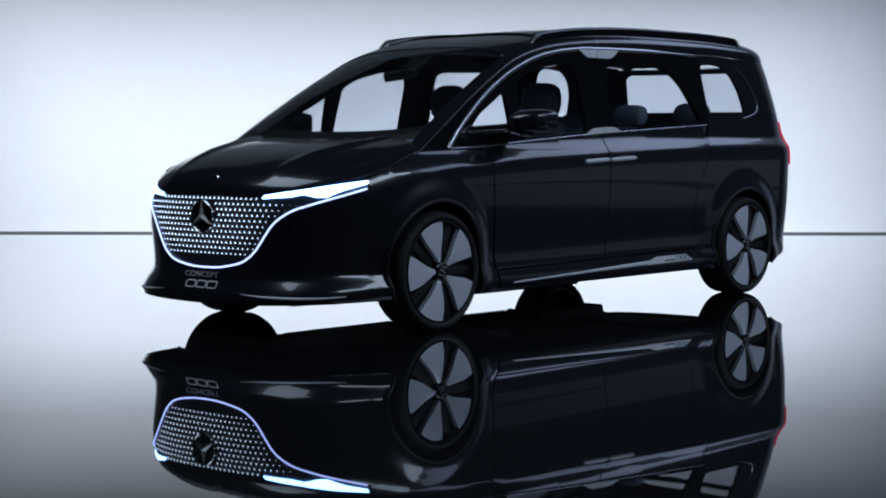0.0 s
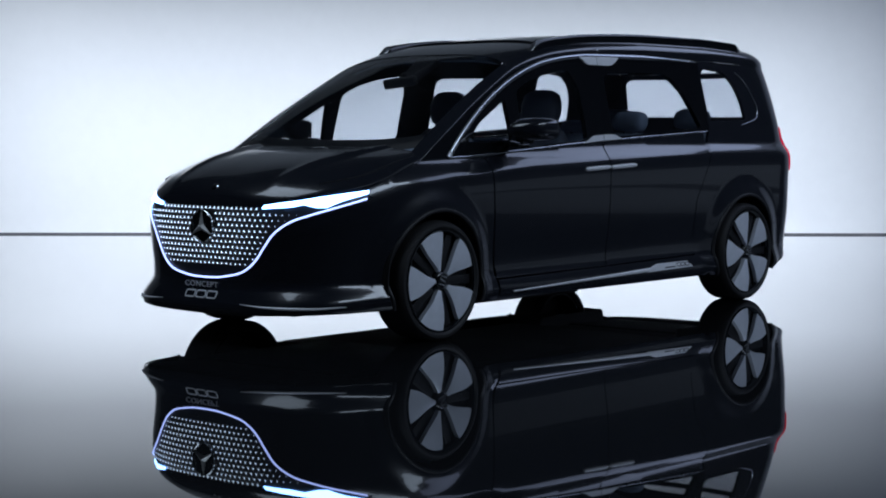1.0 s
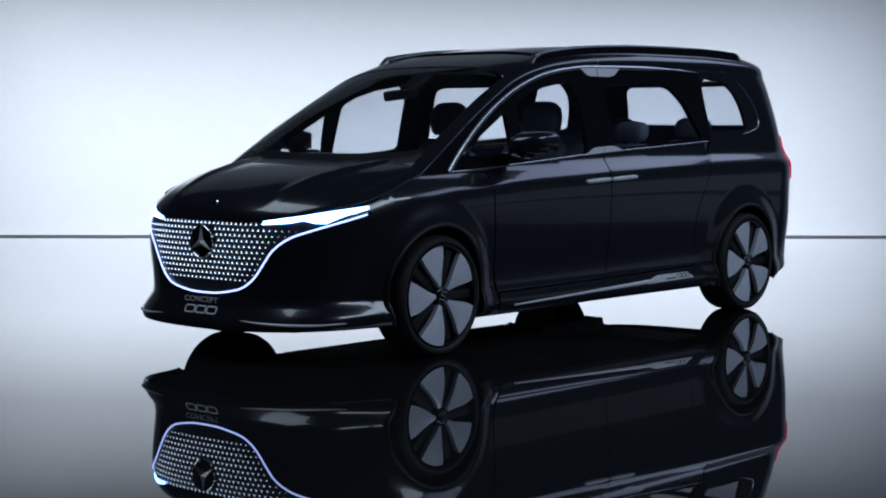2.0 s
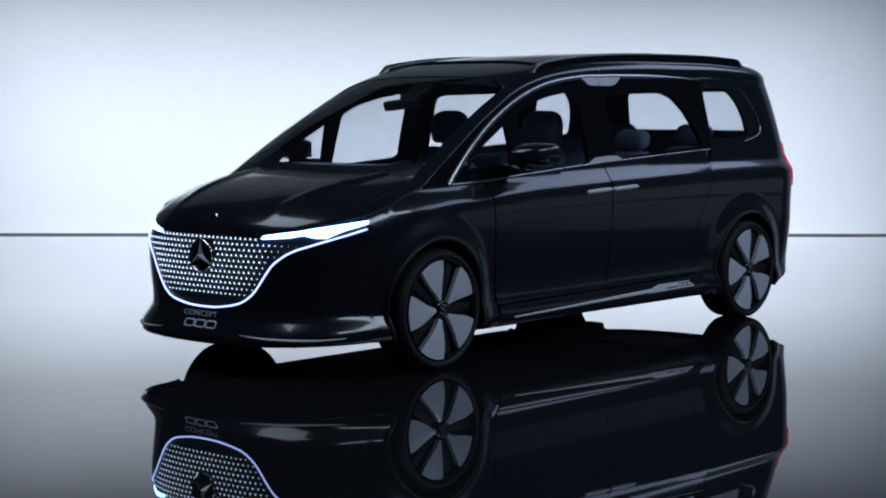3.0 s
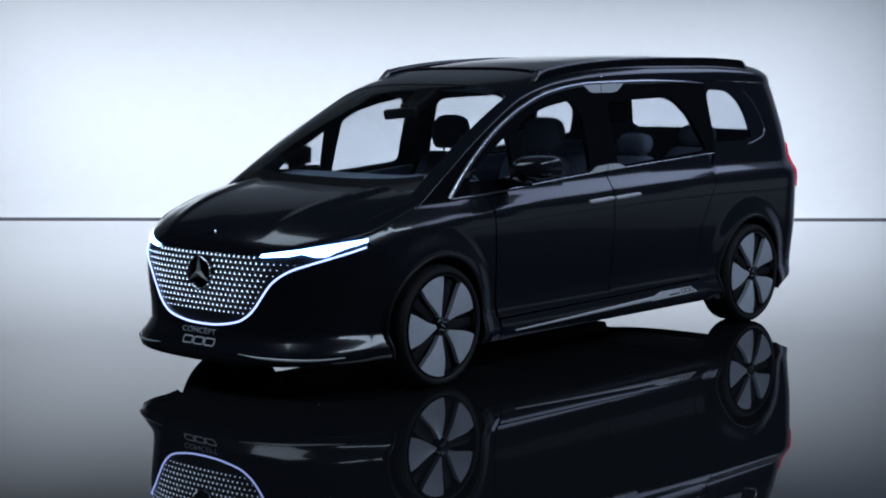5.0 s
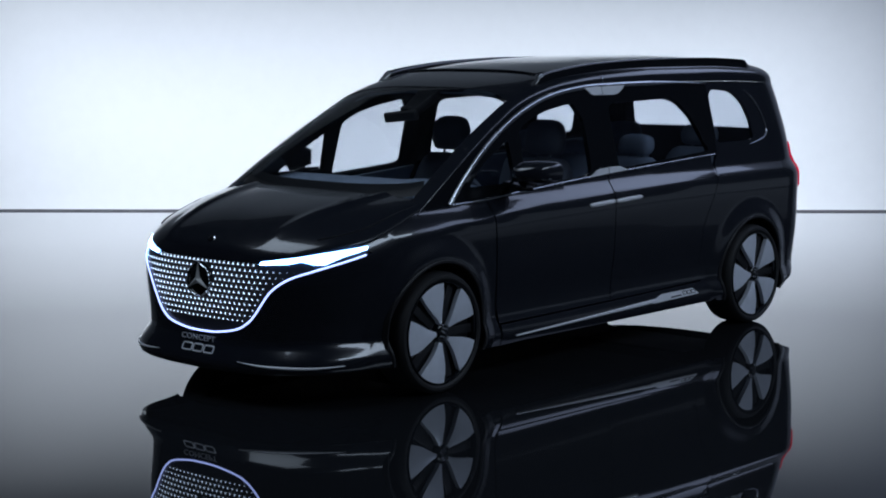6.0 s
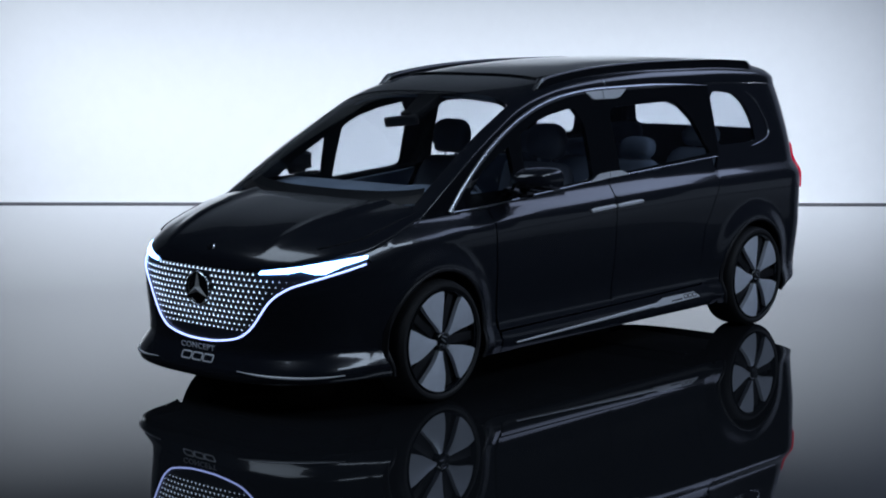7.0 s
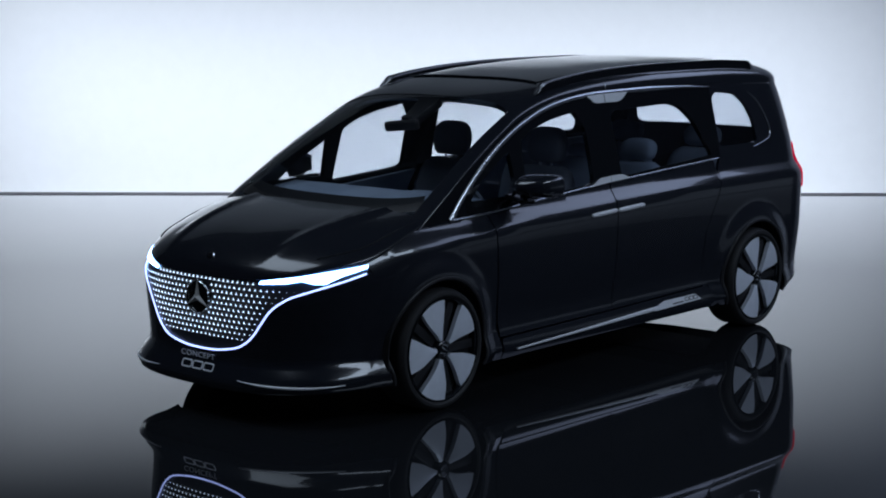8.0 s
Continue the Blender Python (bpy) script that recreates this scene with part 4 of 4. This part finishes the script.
def seat(name, x, y, w, z0, zs, zt, mat, label, top_mat=None):
    """One seat: cushion, backrest, headrest on two posts. zs: shoulder height, zt: the headrest's top."""
    base = pad(name, [((x - 0.22, y, z0), w * 0.9, 0.22, 0.4), ((x - 0.22, y, z0 + 0.04), w, 0.26, 0.4), ((x - 0.22, y, z0 + 0.13), w, 0.27, 0.4), ((x - 0.22, y, z0 + 0.17), w * 0.92, 0.24, 0.5)], mat, car, label)
    h = zs - z0
    lean = 0.22
    rows = []
    for t, ww, d in ((0.10, 0.92, 0.09), (0.2, 1.0, 0.10), (0.45, 1.0, 0.085), (0.7, 0.97, 0.075), (0.86, 0.9, 0.068), (0.95, 0.78, 0.058), (1.0, 0.6, 0.035)):
        rows.append(((x + lean * h * (t - 0.6), y, z0 + h * t), w * ww, d, 0.5))
    pad("backrest", rows, mat, base)
    hx = x + lean * h * 0.46
    hh = zt - zs
    hw = min(w * 0.58, 0.14)
    rows = []
    for t, ww, d in ((0.10, 0.72, 0.035), (0.18, 0.9, 0.05), (0.4, 1.0, 0.06), (0.65, 1.0, 0.06), (0.84, 0.9, 0.052), (0.95, 0.68, 0.038), (1.0, 0.4, 0.02)):
        rows.append(((hx + 0.02 * t, y, zs + hh * t), hw * ww, d, 0.55))
    pad("headrest", rows, top_mat or mat, base)
    for sy in (-0.045, 0.045):
        bm = bmesh.new()
        bmesh.ops.create_cone(bm, cap_ends=True, segments=10, radius1=0.007, radius2=0.007, depth=0.12, matrix=Matrix.Translation((hx - 0.005, y + sy, zs + 0.01)))
        part("headrest_post", bm, BRIGHT, base)


for y in (-0.39, 0.39):
    seat("front_seat", 1.50, y, 0.245, 0.62, 1.185, 1.425, SEAT, "dark grey leather front seat")
for y in (-0.44, 0.0, 0.44):
    seat("middle_seat", 2.42, y, 0.215, 0.64, 1.15, 1.30 if y else 1.24, SEATBLUE, "blue-grey fabric rear seat")
for y in (-0.33, 0.33):
    seat("back_seat", 3.35, y, 0.26, 0.66, 1.17, 1.33, SEATBLUE, "blue-grey fabric seat in the last row")

# Dashboard: a rounded shelf under the windscreen.
dv, df = [], []
prof = [(0.00, 0.98), (0.03, 1.020), (0.15, 1.055), (0.32, 1.085), (0.48, 1.102), (0.57, 1.088), (0.60, 1.03), (0.585, 0.95), (0.55, 0.86), (0.52, 0.70), (0.10, 0.70)]
ys = np.linspace(-0.735, 0.735, 25)
for y in ys:
    cover = 0.015 * math.exp(-((y + 0.38) / 0.16) ** 4)
    for x, z in prof:
        dv.append((x + (0.03 if x > 0.3 else 0.0) * math.cos(y * 2), y, z + (cover if 0.3 < x < 0.6 and z > 1.0 else 0)))
k = len(prof)
for i in range(len(ys) - 1):
    for c in range(k):
        d = (c + 1) % k
        df.append((i * k + c, i * k + d, (i + 1) * k + d, (i + 1) * k + c))
df += [tuple(range(k - 1, -1, -1)), tuple(range((len(ys) - 1) * k, len(ys) * k))]
mesh_object("dashboard", dv, df, DASH, car, "smooth blue-grey dashboard", 50)
bm = bmesh.new()
block(bm, (0.63, 0.02, 1.00), (0.02, 0.30, 0.12), (0, -12, 0), 0.008)
part("centre_screen", bm, GLOSS, car, "gloss black centre screen")

# Steering wheel.
sw = lathe([(0.172 + 0.013 * math.cos(a), 0.013 * math.sin(a)) for a in np.linspace(0, 2 * math.pi, 10, endpoint=False)], 40, SEAT, "steering_wheel", car, "black leather steering wheel")
sw.matrix_world = Matrix.Translation((0.80, -0.38, 0.98)) @ Matrix.Rotation(radians(90), 4, "Z") @ Matrix.Rotation(radians(-22), 4, "X")
bm = bmesh.new()
block(bm, (0, 0, 0), (0.32, 0.02, 0.035), bevel=0.008)
block(bm, (0, 0, -0.08), (0.035, 0.02, 0.16), bevel=0.008)
block(bm, (0, -0.01, 0), (0.11, 0.05, 0.10), bevel=0.02)
part("steering_hub", bm, SEAT, sw)
bm = bmesh.new()
block(bm, (0.70, -0.38, 0.95), (0.26, 0.07, 0.07), (0, 22, 0), 0.02)
part("steering_column", bm, PLASTIC, car)

# Inside mirror and its housing behind the windscreen.
bm = bmesh.new()
block(bm, (0.70, 0.035, 1.462), (0.04, 0.25, 0.062), (-6, -15, 6), 0.018, 3)
mirror_in = part("inside_mirror", bm, PLASTIC, car, "black inside mirror")
bm = bmesh.new()
made = bmesh.ops.create_cube(bm, size=1, matrix=Matrix.LocRotScale((0.83, 0.01, 1.532), Euler((0, radians(-31), 0)), (0.26, 0.17, 0.06)))
for v in made["verts"]:
    if v.co.x < 0.84:
        v.co.y *= 0.55
bmesh.ops.bevel(bm, geom=list(bm.edges), offset=0.018, segments=2, profile=0.6, affect="EDGES")
block(bm, (0.735, 0.02, 1.492), (0.035, 0.07, 0.06), (0, -30, 0), 0.01)
part("sensor_housing", bm, PLASTIC, mirror_in)

# Linings.
panel("headliner", [(0.93, -0.9), (0.96, 0.0), (0.93, 0.9), (3.8, 0.9), (3.8, -0.9)], top, DASH, car, step=0.12, thick=0.01, lift=-0.05, label="dark grey headliner")
panel("door_lining", [(0.56, 0.40), (0.56, 1.02), (1.6, 1.09), (1.6, 0.40)], side, DASH, car, step=0.12, thick=0.02, lift=-0.045, mirror=True)
panel("door_lining", [(1.68, 0.40), (1.68, 1.10), (2.78, 1.13), (2.60, 0.40)], side, DASH, car, step=0.12, thick=0.02, lift=-0.045, mirror=True)
panel("door_lining", [(2.90, 0.75), (2.95, 1.18), (3.75, 1.20), (3.75, 0.75)], side, DASH, car, step=0.12, thick=0.02, lift=-0.045, mirror=True)
bm = bmesh.new()
block(bm, (1.85, 0, 0.42), (2.7, 1.50, 0.06), bevel=0.01)
block(bm, (3.45, 0, 0.62), (0.9, 1.12, 0.10), bevel=0.01)
block(bm, (0.33, 0, 0.62), (0.04, 1.45, 0.75), bevel=0.005)
part("cabin_floor", bm, DASH, car, "dark carpeted cabin floor")
bm = bmesh.new()
block(bm, (0.75, 0.0, 0.72), (0.5, 0.22, 0.5), bevel=0.03)
block(bm, (1.25, 0.0, 0.70), (0.55, 0.20, 0.36), bevel=0.03)
part("centre_console", bm, SEAT, car, "dark centre console")
